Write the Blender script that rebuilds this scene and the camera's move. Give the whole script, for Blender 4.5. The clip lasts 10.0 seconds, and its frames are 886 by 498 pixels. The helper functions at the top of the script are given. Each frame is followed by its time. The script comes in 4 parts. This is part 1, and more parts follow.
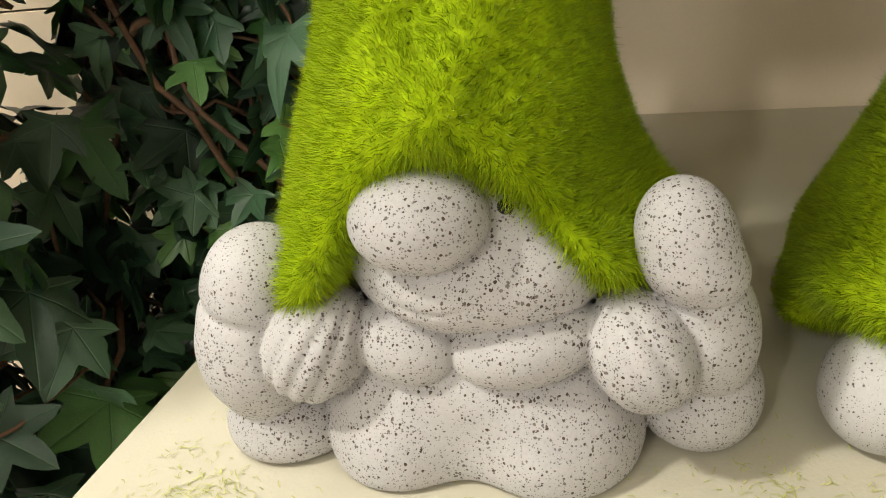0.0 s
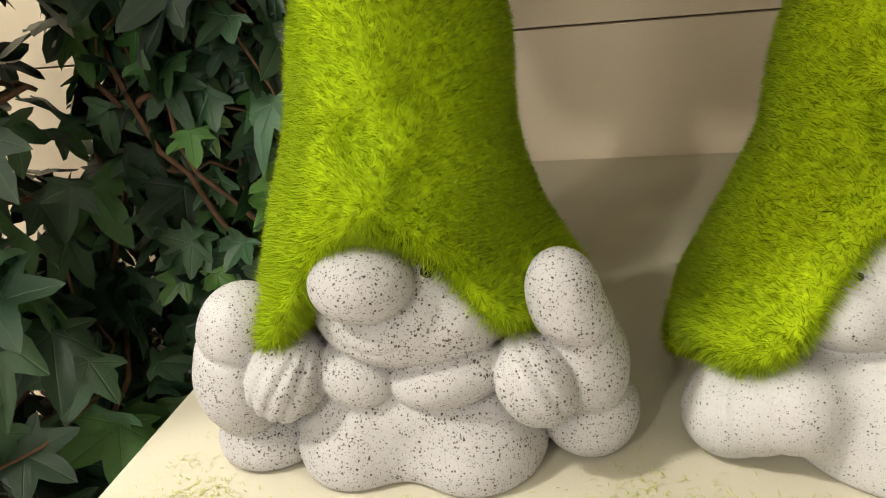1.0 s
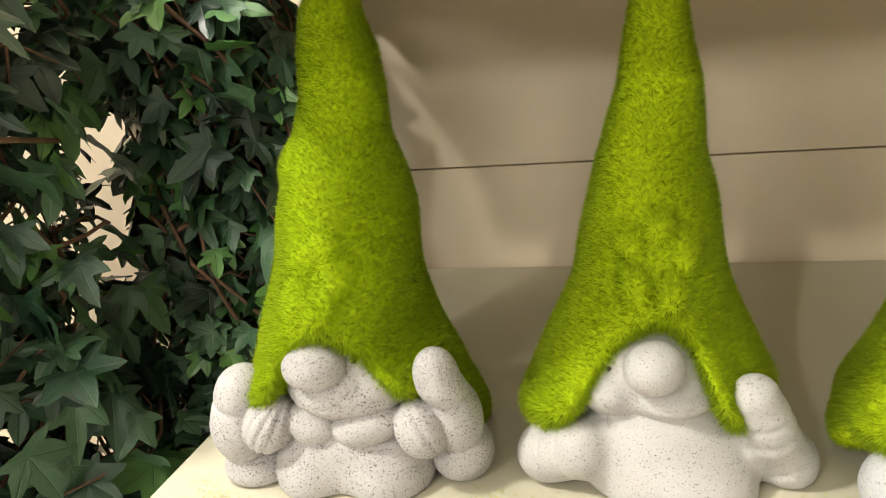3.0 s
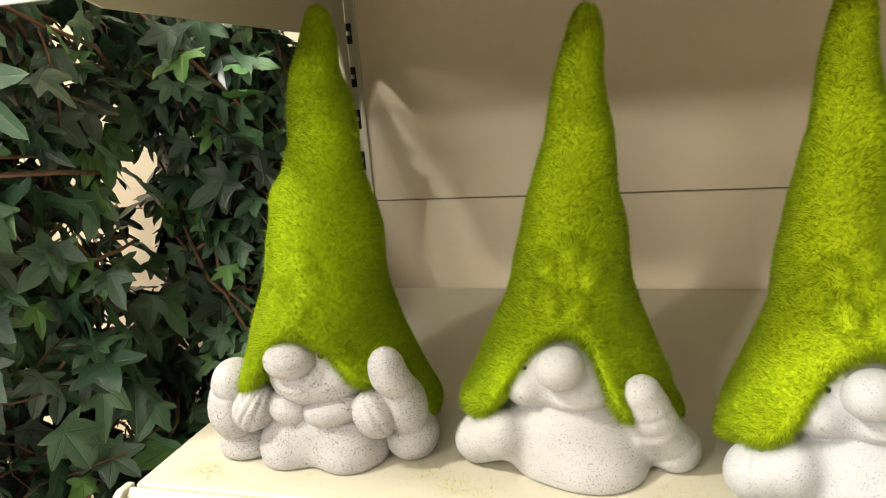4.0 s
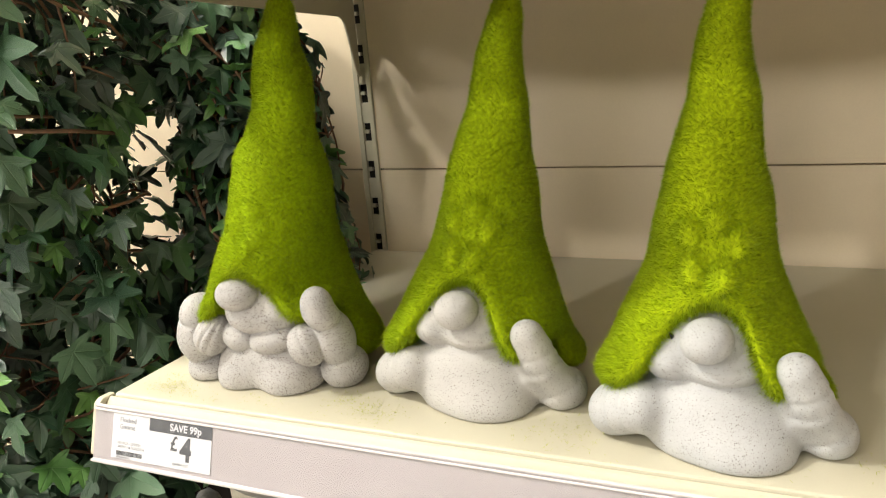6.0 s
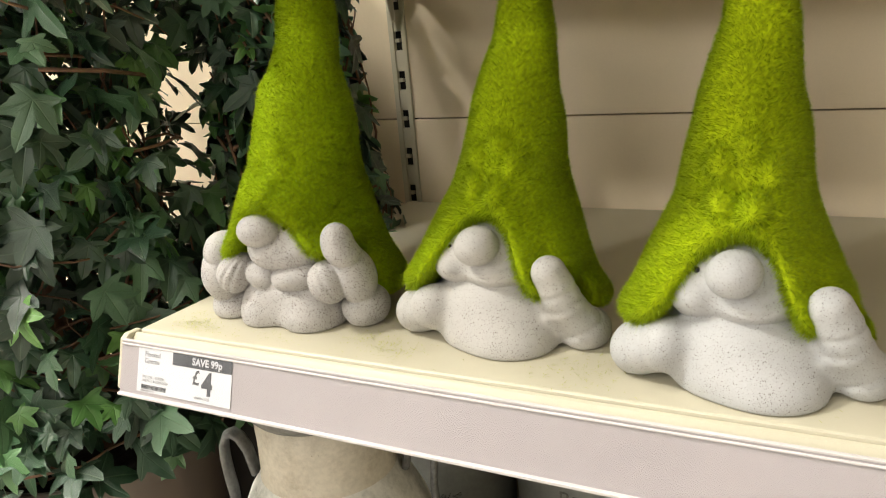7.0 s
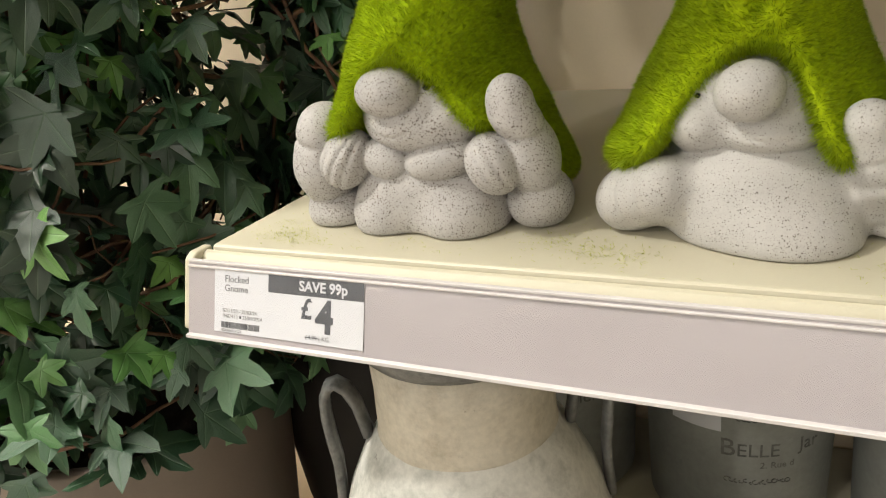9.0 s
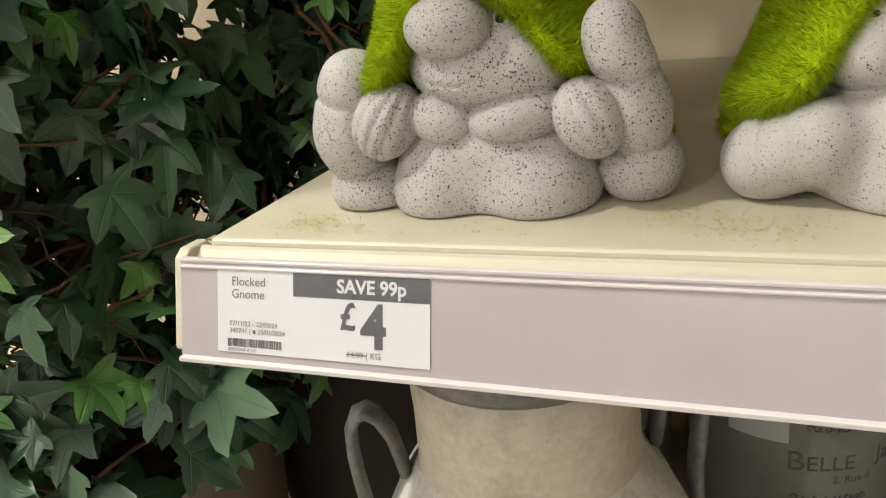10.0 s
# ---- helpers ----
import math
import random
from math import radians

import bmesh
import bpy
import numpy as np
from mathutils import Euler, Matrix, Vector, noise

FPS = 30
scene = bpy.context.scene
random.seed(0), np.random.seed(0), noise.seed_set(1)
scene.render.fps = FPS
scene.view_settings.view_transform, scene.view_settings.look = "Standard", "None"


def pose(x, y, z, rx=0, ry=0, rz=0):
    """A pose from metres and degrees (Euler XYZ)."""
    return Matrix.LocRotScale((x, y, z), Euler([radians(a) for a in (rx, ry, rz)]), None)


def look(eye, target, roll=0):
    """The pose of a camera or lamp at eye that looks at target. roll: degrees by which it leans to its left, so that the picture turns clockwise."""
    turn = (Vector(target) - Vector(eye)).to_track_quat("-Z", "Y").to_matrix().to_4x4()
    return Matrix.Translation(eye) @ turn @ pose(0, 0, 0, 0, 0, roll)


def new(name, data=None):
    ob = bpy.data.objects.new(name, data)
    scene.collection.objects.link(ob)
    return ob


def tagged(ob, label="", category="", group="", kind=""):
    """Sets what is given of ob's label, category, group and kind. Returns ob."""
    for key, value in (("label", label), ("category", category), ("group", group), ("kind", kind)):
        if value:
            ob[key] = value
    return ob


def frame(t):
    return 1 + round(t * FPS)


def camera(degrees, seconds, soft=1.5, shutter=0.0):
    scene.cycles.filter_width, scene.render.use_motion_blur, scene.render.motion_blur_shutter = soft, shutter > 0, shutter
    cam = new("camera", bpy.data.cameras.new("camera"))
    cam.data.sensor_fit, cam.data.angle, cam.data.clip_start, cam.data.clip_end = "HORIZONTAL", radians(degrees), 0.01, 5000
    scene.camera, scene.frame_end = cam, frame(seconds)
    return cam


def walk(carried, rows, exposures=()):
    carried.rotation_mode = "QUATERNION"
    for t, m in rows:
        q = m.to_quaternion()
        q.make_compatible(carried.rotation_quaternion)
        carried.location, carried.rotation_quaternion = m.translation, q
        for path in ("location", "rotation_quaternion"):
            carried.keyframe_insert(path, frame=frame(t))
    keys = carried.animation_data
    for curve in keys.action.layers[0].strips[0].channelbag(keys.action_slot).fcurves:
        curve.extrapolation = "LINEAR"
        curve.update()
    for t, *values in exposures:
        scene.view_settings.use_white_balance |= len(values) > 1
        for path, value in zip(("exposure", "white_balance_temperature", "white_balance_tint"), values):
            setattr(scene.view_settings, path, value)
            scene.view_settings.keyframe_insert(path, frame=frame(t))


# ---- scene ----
cam = camera(59.2, 10.0, 1.1)
# seconds, eye x y z, yaw, pitch, roll
ROWS = [
    (0, 0.1738, -0.1455, 0.8618, 13.62, -23.08, -5.61),
    (0.5, 0.1900, -0.1636, 0.8799, 13.45, -22.31, -5.78),
    (1, 0.2100, -0.1972, 0.8984, 13.28, -21.74, -6.18),
    (1.5, 0.2270, -0.2346, 0.9185, 12.82, -20.20, -5.65),
    (2, 0.2534, -0.2689, 0.9427, 12.92, -19.26, -5.77),
    (2.5, 0.2770, -0.3081, 0.9630, 13.22, -17.76, -5.68),
    (4, 0.3940, -0.4330, 0.9935, 17.18, -13.95, -4.98),
    (4.5, 0.4533, -0.4621, 1.0067, 19.12, -13.68, -4.95),
    (5, 0.4996, -0.4609, 0.9995, 21.06, -13.36, -4.89),
    (5.2, 0.5115, -0.4603, 0.9972, 21.69, -13.59, -4.81),
    (6.5, 0.5633, -0.4583, 0.9605, 26.88, -15.24, -4.69),
    (7, 0.5656, -0.4438, 0.9442, 28.79, -16.29, -4.99),
    (7.5, 0.5337, -0.4307, 0.9292, 29.90, -17.39, -5.17),
    (8, 0.4800, -0.4133, 0.9111, 29.96, -18.51, -5.60),
    (8.5, 0.4180, -0.3835, 0.8851, 29.18, -19.56, -6.13),
    (9, 0.3524, -0.3493, 0.8607, 27.62, -20.90, -6.56),
    (9.5, 0.2911, -0.3190, 0.8434, 25.13, -21.91, -6.64),
    (10, 0.2502, -0.2873, 0.8171, 23.31, -20.54, -6.85),
]
walk(cam, [(t, pose(x, y, z, 0, 0, yaw) @ pose(0, 0, 0, 90 + pitch) @ pose(0, 0, 0, 0, 0, roll)) for t, x, y, z, yaw, pitch, roll in ROWS], [(0.0, -0.50), (0.5, -0.45), (1.5, -0.38), (2.7, -0.18), (4.5, -0.06), (6.5, -0.24), (7.5, -0.40), (8.5, -0.52), (9.5, -0.72), (10.0, -0.78)])

# ---- world, lights, exposure ----
world = bpy.data.worlds.new("shop_world")
world.use_nodes = True
scene.world = world
world.node_tree.nodes["Background"].inputs[0].default_value = (1.0, 0.9, 0.76, 1)
world.node_tree.nodes["Background"].inputs[1].default_value = 0.05


def area_lamp(name, at, towards, sx, sy, watts, colour):
    data = bpy.data.lights.new(name, "AREA")
    data.shape, data.size, data.size_y, data.energy, data.color = "RECTANGLE", sx, sy, watts, colour
    ob = new(name, data)
    ob.matrix_world = look(at, towards)
    return ob


WARM = (0.995, 0.957, 0.868)
area_lamp("ceiling_spot", (-1.25, -3.9, 3.3), (0.1, 0.1, 0.8), 0.20, 0.20, 62, WARM)
# weak soft fill added over the aisle, no known fitting
area_lamp("aisle_fill", (0.2, -1.5, 3.3), (0.2, -1.2, 0), 1.8, 0.6, 8, WARM)
area_lamp("ceiling_panel_left", (-1.75, -1.00, 3.3), (-0.2, 0.1, 0.8), 0.24, 0.20, 118, WARM)
# added fill above the ivy, only to brighten its upper leaves
area_lamp("ivy_fill", (-0.50, -0.40, 3.3), (-0.30, 0.10, 0.8), 0.7, 0.5, 84, WARM)
# matching weak fill added on the right
area_lamp("right_fill", (2.4, -1.9, 3.3), (2.4, -1.8, 0), 1.2, 0.6, 8, WARM)
# two unseen low-angle fills, added to brighten the back panels below the upper shelf
area_lamp("far_fill", (0.8, -9.5, 3.3), (0.2, 0.4, 0.9), 4.0, 0.7, 235, WARM)
area_lamp("far_left_fill", (-4.5, -8.0, 3.3), (-0.1, 0.4, 0.9), 3.0, 0.7, 285, WARM)


# ---- materials ----
def material(name):
    m = bpy.data.materials.new(name)
    m.use_nodes = True
    nt = m.node_tree
    return m, nt, nt.nodes["Principled BSDF"]


def node(nt, kind, **inputs):
    n = nt.nodes.new(kind)
    for k, v in inputs.items():
        n.inputs[k.replace("_", " ")].default_value = v
    return n


def ramp(nt, source, stops):
    r = nt.nodes.new("ShaderNodeValToRGB")
    els = r.color_ramp.elements
    while len(els) < len(stops):
        els.new(0.5)
    for e, (p, c) in zip(els, stops):
        e.position, e.color = p, (*c, 1)
    nt.links.new(source, r.inputs[0])
    return r.outputs[0]


def mix(nt, fac, a, b, blend="MIX"):
    n = nt.nodes.new("ShaderNodeMix")
    n.data_type, n.blend_type = "RGBA", blend
    for sock, v in ((n.inputs[0], fac), (n.inputs[6], a), (n.inputs[7], b)):
        if isinstance(v, (int, float)):
            sock.default_value = v
        elif isinstance(v, tuple):
            sock.default_value = (*v, 1)
        else:
            nt.links.new(v, sock)
    return n.outputs[2]


def maths(nt, op, a, b=0.0, c=0.0):
    n = nt.nodes.new("ShaderNodeMath")
    n.operation = op
    for sock, v in zip(n.inputs, (a, b, c)):
        if isinstance(v, (int, float)):
            sock.default_value = v
        else:
            nt.links.new(v, sock)
    return n.outputs[0]


def coords(nt):
    return nt.nodes.new("ShaderNodeTexCoord").outputs["Object"]


def noise_tex(nt, vec, scale, detail=4.0, rough=0.6):
    n = node(nt, "ShaderNodeTexNoise", Scale=scale, Detail=detail, Roughness=rough)
    nt.links.new(vec, n.inputs["Vector"])
    return n.outputs["Fac"]


def bump(nt, bsdf, height, strength, distance):
    n = node(nt, "ShaderNodeBump", Strength=strength, Distance=distance)
    nt.links.new(height, n.inputs["Height"])
    nt.links.new(n.outputs[0], bsdf.inputs["Normal"])


def plain(name, colour, rough=0.5, metal=0.0, vary=0.12, scale=30.0, relief=0.0, fine=300.0, spec=0.5):
    """A surface with stains at one scale and grain at a finer one."""
    m, nt, b = material(name)
    v = coords(nt)
    big, small = noise_tex(nt, v, scale), noise_tex(nt, v, fine, 3.0)
    dark = tuple(c * (1 - vary) for c in colour)
    light = tuple(min(1, c * (1 + vary)) for c in colour)
    col = ramp(nt, big, [(0.3, dark), (0.7, light)])
    col = mix(nt, 0.25, col, ramp(nt, small, [(0.35, dark), (0.65, light)]))
    nt.links.new(col, b.inputs["Base Color"])
    nt.links.new(maths(nt, "MULTIPLY_ADD", big, 0.2, rough - 0.1), b.inputs["Roughness"])
    b.inputs["Metallic"].default_value = metal
    b.inputs["Specular IOR Level"].default_value = spec
    if relief:
        bump(nt, b, small, 0.6, relief)
    return m


def speckled(name, base, dense, soft):
    """Painted terracotta with dark brown flecks of many sizes."""
    m, nt, b = material(name)
    v = coords(nt)
    tone = noise_tex(nt, v, 45.0, 5.0)
    col = ramp(nt, tone, [(0.3, tuple(c * 0.86 for c in base)), (0.7, base)])
    fine = noise_tex(nt, v, 900.0, 2.0)
    col = mix(nt, 0.18, col, ramp(nt, fine, [(0.35, tuple(c * 0.6 for c in base)), (0.65, base)]))
    warp = node(nt, "ShaderNodeTexNoise", Scale=700.0, Detail=2.0)
    nt.links.new(v, warp.inputs["Vector"])
    moved = nt.nodes.new("ShaderNodeVectorMath")
    moved.operation = "MULTIPLY_ADD"
    nt.links.new(warp.outputs["Color"], moved.inputs[0])
    moved.inputs[1].default_value = (0.0011,) * 3
    nt.links.new(v, moved.inputs[2])
    clusters = noise_tex(nt, v, 60.0, 2.0)
    marks = None
    for scale, size in ((440.0, 0.165 * dense), (850.0, 0.30 * dense), (1500.0, 0.27 * dense)):
        vor = node(nt, "ShaderNodeTexVoronoi", Scale=scale)
        nt.links.new(moved.outputs[0], vor.inputs["Vector"])
        sep = nt.nodes.new("ShaderNodeSeparateColor")
        nt.links.new(vor.outputs["Color"], sep.inputs[0])
        limit = maths(nt, "MULTIPLY", maths(nt, "POWER", sep.outputs[0], 1.4), size * 1.45)
        limit = maths(nt, "MULTIPLY", limit, maths(nt, "MULTIPLY_ADD", clusters, 1.1, 0.45))
        edge = maths(nt, "SUBTRACT", limit, vor.outputs["Distance"])
        here = nt.nodes.new("ShaderNodeClamp")
        nt.links.new(maths(nt, "MULTIPLY", edge, 22.0), here.inputs[0])
        tint = maths(nt, "MULTIPLY", here.outputs[0], maths(nt, "MULTIPLY_ADD", sep.outputs[1], 0.5, soft))
        marks = tint if marks is None else maths(nt, "MAXIMUM", marks, tint)
    fleck = ramp(nt, fine, [(0.3, (0.035, 0.022, 0.015)), (0.7, (0.11, 0.07, 0.045))])
    nt.links.new(mix(nt, marks, col, fleck), b.inputs["Base Color"])
    b.inputs["Roughness"].default_value = 0.62
    b.inputs["Specular IOR Level"].default_value = 0.35
    h = maths(nt, "SUBTRACT", maths(nt, "MULTIPLY", fine, 0.35), marks)
    h = maths(nt, "MULTIPLY_ADD", noise_tex(nt, v, 130.0, 3.0), 3.0, h)
    bump(nt, b, h, 0.35, 0.0005)
    return m


def flock(name, base):
    m, nt, b = material(name)
    v = coords(nt)
    rnd = nt.nodes.new("ShaderNodeNewGeometry").outputs["Random Per Island"]
    col = ramp(nt, rnd, [(0.0, tuple(c * 0.62 for c in base)), (0.55, base), (1.0, (base[0] * 1.35, base[1] * 1.18, base[2] * 2))])
    tuft = noise_tex(nt, v, 330.0, 3.0)
    col = mix(nt, 0.55, col, ramp(nt, tuft, [(0.33, (0.50, 0.53, 0.5)), (0.66, (1.25, 1.2, 1.1))]), "MULTIPLY")
    patch = noise_tex(nt, v, 38.0, 3.0)
    col = mix(nt, 0.35, col, ramp(nt, patch, [(0.35, (0.72, 0.74, 0.7)), (0.65, (1.1, 1.06, 1.0))]), "MULTIPLY")
    nt.links.new(col, b.inputs["Base Color"])
    b.inputs["Roughness"].default_value = 0.75
    b.inputs["Specular IOR Level"].default_value = 0.15
    b.inputs["Sheen Weight"].default_value = 0.6
    b.inputs["Sheen Roughness"].default_value = 0.45
    b.inputs["Sheen Tint"].default_value = (0.72, 0.95, 0.12, 1)
    through_light = nt.nodes.new("ShaderNodeBsdfTranslucent")
    nt.links.new(col, through_light.inputs[0])
    mx = nt.nodes.new("ShaderNodeMixShader")
    mx.inputs[0].default_value = 0.3
    nt.links.new(b.outputs[0], mx.inputs[1])
    nt.links.new(through_light.outputs[0], mx.inputs[2])
    nt.links.new(mx.outputs[0], nt.nodes["Material Output"].inputs[0])
    return m


def leaf_material():
    m, nt, b = material("ivy_leaf")
    v = coords(nt)
    rnd = nt.nodes.new("ShaderNodeObjectInfo").outputs["Random"]
    isl = nt.nodes.new("ShaderNodeNewGeometry").outputs["Random Per Island"]
    pick = maths(nt, "FRACT", maths(nt, "ADD", rnd, isl))
    col = ramp(nt, pick, [(0.0, (0.012, 0.034, 0.018)), (0.45, (0.030, 0.086, 0.040)), (0.80, (0.095, 0.205, 0.100)), (0.90, (0.085, 0.23, 0.06)), (1.0, (0.15, 0.33, 0.07))])
    col = mix(nt, 0.45, col, ramp(nt, noise_tex(nt, v, 60.0), [(0.3, (0.5, 0.55, 0.5)), (0.7, (1.3, 1.25, 1.2))]), "MULTIPLY")
    vein = nt.nodes.new("ShaderNodeAttribute")
    vein.attribute_name = "vein"
    line = maths(nt, "POWER", vein.outputs["Fac"], 9.0)
    col = mix(nt, maths(nt, "MULTIPLY", line, 0.3), col, (0.16, 0.26, 0.14))
    nt.links.new(col, b.inputs["Base Color"])
    b.inputs["Roughness"].default_value = 0.38
    b.inputs["Specular IOR Level"].default_value = 0.9
    h = maths(nt, "SUBTRACT", maths(nt, "MULTIPLY", noise_tex(nt, v, 180.0, 3.0), 0.5), line)
    bump(nt, b, h, 0.5, 0.0012)
    return m


def worn(name, paint, under, scale):
    """Old paint rubbed thin in patches, with small dark scuffs."""
    m, nt, b = material(name)
    v = coords(nt)
    big, small = noise_tex(nt, v, scale, 8.0, 0.7), noise_tex(nt, v, 210.0, 4.0)
    col = ramp(nt, big, [(0.34, under), (0.52, tuple(0.8 * p + 0.2 * u for p, u in zip(paint, under))), (0.66, paint)])
    col = mix(nt, 0.35, col, ramp(nt, small, [(0.3, (0.62, 0.63, 0.62)), (0.65, (1.1, 1.1, 1.08))]), "MULTIPLY")
    scuff = ramp(nt, noise_tex(nt, v, 55.0, 7.0, 0.75), [(0.66, (0, 0, 0)), (0.74, (1, 1, 1))])
    col = mix(nt, maths(nt, "MULTIPLY", scuff, 0.6), col, (0.10, 0.085, 0.06))
    nt.links.new(col, b.inputs["Base Color"])
    b.inputs["Roughness"].default_value = 0.62
    bump(nt, b, maths(nt, "ADD", big, maths(nt, "MULTIPLY", small, 0.4)), 0.5, 0.0006)
    return m


def clear_plastic():
    m, nt, b = material("clear_plastic")
    out = nt.nodes["Material Output"]
    gloss = node(nt, "ShaderNodeBsdfGlossy", Roughness=0.12)
    see = nt.nodes.new("ShaderNodeBsdfTransparent")
    mx = nt.nodes.new("ShaderNodeMixShader")
    mx.inputs[0].default_value = 0.035
    nt.links.new(see.outputs[0], mx.inputs[1])
    nt.links.new(gloss.outputs[0], mx.inputs[2])
    nt.links.new(mx.outputs[0], out.inputs[0])
    return m


CREAM = plain("cream_powder_coat", (0.54, 0.505, 0.390), 0.42, vary=0.05, scale=9, relief=0.00015, fine=700)
WALL = plain("cream_back_panel", (0.80, 0.675, 0.50), 0.5, vary=0.05, scale=5, relief=0.0001, fine=500)
STRIP = plain("pale_mauve_ticket_strip", (0.395, 0.362, 0.378), 0.32, vary=0.05, scale=14, fine=200)
# opaque and lightened: the white highlight of the clear lips is in this colour
LIP = plain("strip_lip_highlight", (0.60, 0.57, 0.57), 0.12, vary=0.06, scale=40)
# near-black colour that stands for the shade inside slots and gaps
DARK = plain("slot_shade_black", (0.012, 0.011, 0.010), 0.8)
PAPER = plain("white_ticket_paper", (0.62, 0.625, 0.665), 0.55, vary=0.02, scale=20)
INK = plain("charcoal_ink", (0.085, 0.088, 0.10), 0.6, vary=0.2, scale=90)
THIN_INK = plain("thin_grey_ink", (0.15, 0.15, 0.165), 0.6, vary=0.2, scale=90)
PALE_INK = plain("faded_ink", (0.22, 0.22, 0.23), 0.6, vary=0.2, scale=90)
STONE_A = speckled("speckled_terracotta", (0.53, 0.512, 0.505), 1.05, 0.62)
STONE_B = speckled("lightly_speckled_terracotta", (0.54, 0.525, 0.508), 0.80, 0.60)
STONE_C = speckled("dusty_speckled_terracotta", (0.54, 0.545, 0.555), 0.74, 0.66)
FLOCK = flock("lime_green_flock", (0.54, 0.735, 0.006))
SHED = plain("pale_shed_flock", (0.45, 0.46, 0.14), 0.8, vary=0.3, scale=200)
BEAD = plain("black_bead", (0.01, 0.01, 0.012), 0.2)
LEAF = leaf_material()
VINE = plain("brown_vine_stem", (0.17, 0.09, 0.05), 0.75, vary=0.5, scale=60, relief=0.0006, fine=400)
POT = plain("taupe_plastic_pot", (0.135, 0.105, 0.085), 0.5, vary=0.12, scale=8, relief=0.0002, fine=500)
BLACK_POT = plain("black_brown_pot", (0.009, 0.007, 0.006), 0.6, vary=0.2, scale=10, spec=0.25)
SOIL = plain("dark_soil", (0.02, 0.013, 0.009), 0.95, vary=0.5, scale=80, relief=0.003, fine=150)
ZINC = plain("weathered_zinc", (0.30, 0.31, 0.30), 0.55, metal=0.25, vary=0.2, scale=16, relief=0.0003, fine=160)
WHITEWASH = worn("whitewashed_zinc", (0.74, 0.73, 0.69), (0.42, 0.43, 0.40), 24.0)
NECK = worn("aged_cream_zinc", (0.60, 0.555, 0.465), (0.42, 0.37, 0.29), 30.0)
OLD_ZINC = plain("dark_zinc_edge", (0.16, 0.16, 0.155), 0.5, metal=0.4, vary=0.5, scale=70, relief=0.0006, fine=260)
FLOOR = plain("grey_vinyl_floor", (0.50, 0.47, 0.42), 0.4, vary=0.1, scale=6)
SHELL = plain("shop_shell_paint", (0.78, 0.76, 0.72), 0.7, vary=0.05, scale=2)
CLEAR = clear_plastic()


# ---- mesh helpers ----
def mesh_object(name, me, parent=None, label=""):
    ob = new(name, me)
    if parent is not None:
        ob.parent = parent
    if label:
        ob["label"] = label
    return ob


def part(name, bm, mat, parent, label="", smooth=False):
    me = bpy.data.meshes.new(name)
    bmesh.ops.recalc_face_normals(bm, faces=bm.faces)
    for f in bm.faces:
        f.smooth = smooth
    bm.to_mesh(me)
    bm.free()
    me.materials.append(mat)
    return mesh_object(name, me, parent, label)


def box(x0, x1, y0, y1, z0, z1, bevel=0.0):
    bm = bmesh.new()
    bmesh.ops.create_cube(bm, size=1.0)
    for v in bm.verts:
        v.co = Vector(((x0 + x1) / 2 + v.co.x * (x1 - x0), (y0 + y1) / 2 + v.co.y * (y1 - y0), (z0 + z1) / 2 + v.co.z * (z1 - z0)))
    if bevel:
        bmesh.ops.bevel(bm, geom=bm.edges[:], offset=bevel, segments=3, profile=0.5, affect="EDGES")
    return bm


def extrude_outline(points, axis, a, b):
    """A prism from a closed outline; axis 'x': outline in (y, z), from x = a to b; 'y': outline in (x, z)."""
    bm = bmesh.new()
    put = (lambda p, q: (q, p[0], p[1])) if axis == "x" else (lambda p, q: (p[0], q, p[1]))
    lo = [bm.verts.new(put(p, a)) for p in points]
    hi = [bm.verts.new(put(p, b)) for p in points]
    bm.faces.new(lo)
    bm.faces.new(hi[::-1])
    for i in range(len(points)):
        j = (i + 1) % len(points)
        bm.faces.new((lo[i], hi[i], hi[j], lo[j]))
    return bm


def lathe(profile, segments=64, wobble=0.0, seed=1):
    """A turned shape from (radius, height) pairs; closes at radius 0."""
    bm = bmesh.new()
    rings = []
    for r, z in profile:
        if r < 1e-6:
            rings.append([bm.verts.new((0, 0, z))])
            continue
        ring = []
        for i in range(segments):
            a = 2 * math.pi * i / segments
            k = 1 + wobble * noise.noise((math.cos(a) * 2 + seed, math.sin(a) * 2, z * 14))
            ring.append(bm.verts.new((r * k * math.cos(a), r * k * math.sin(a), z)))
        rings.append(ring)
    for p, q in zip(rings, rings[1:]):
        for i in range(segments):
            j = (i + 1) % segments
            if len(p) == 1 and len(q) > 1:
                bm.faces.new((p[0], q[i], q[j]))
            elif len(q) == 1 and len(p) > 1:
                bm.faces.new((p[i], p[j], q[0]))
            elif len(p) > 1:
                bm.faces.new((p[i], p[j], q[j], q[i]))
    return bm


def tube(bm, path, radii, sides=6, flat=1.0):
    """Adds a tube along a path to bm."""
    rings = []
    for i, p in enumerate(path):
        p = Vector(p)
        t = (Vector(path[min(i + 1, len(path) - 1)]) - Vector(path[max(i - 1, 0)])).normalized()
        s = t.cross(Vector((0, 0, 1)) if abs(t.z) < 0.9 else Vector((1, 0, 0))).normalized()
        u = s.cross(t)
        r = radii[i] if isinstance(radii, (list, tuple)) else radii
        rings.append([bm.verts.new(p + s * (r * math.cos(2 * math.pi * k / sides)) + u * (r * flat * math.sin(2 * math.pi * k / sides))) for k in range(sides)])
    for a, b in zip(rings, rings[1:]):
        for k in range(sides):
            bm.faces.new((a[k], a[(k + 1) % sides], b[(k + 1) % sides], b[k]))
    bm.faces.new(rings[0][::-1])
    bm.faces.new(rings[-1])


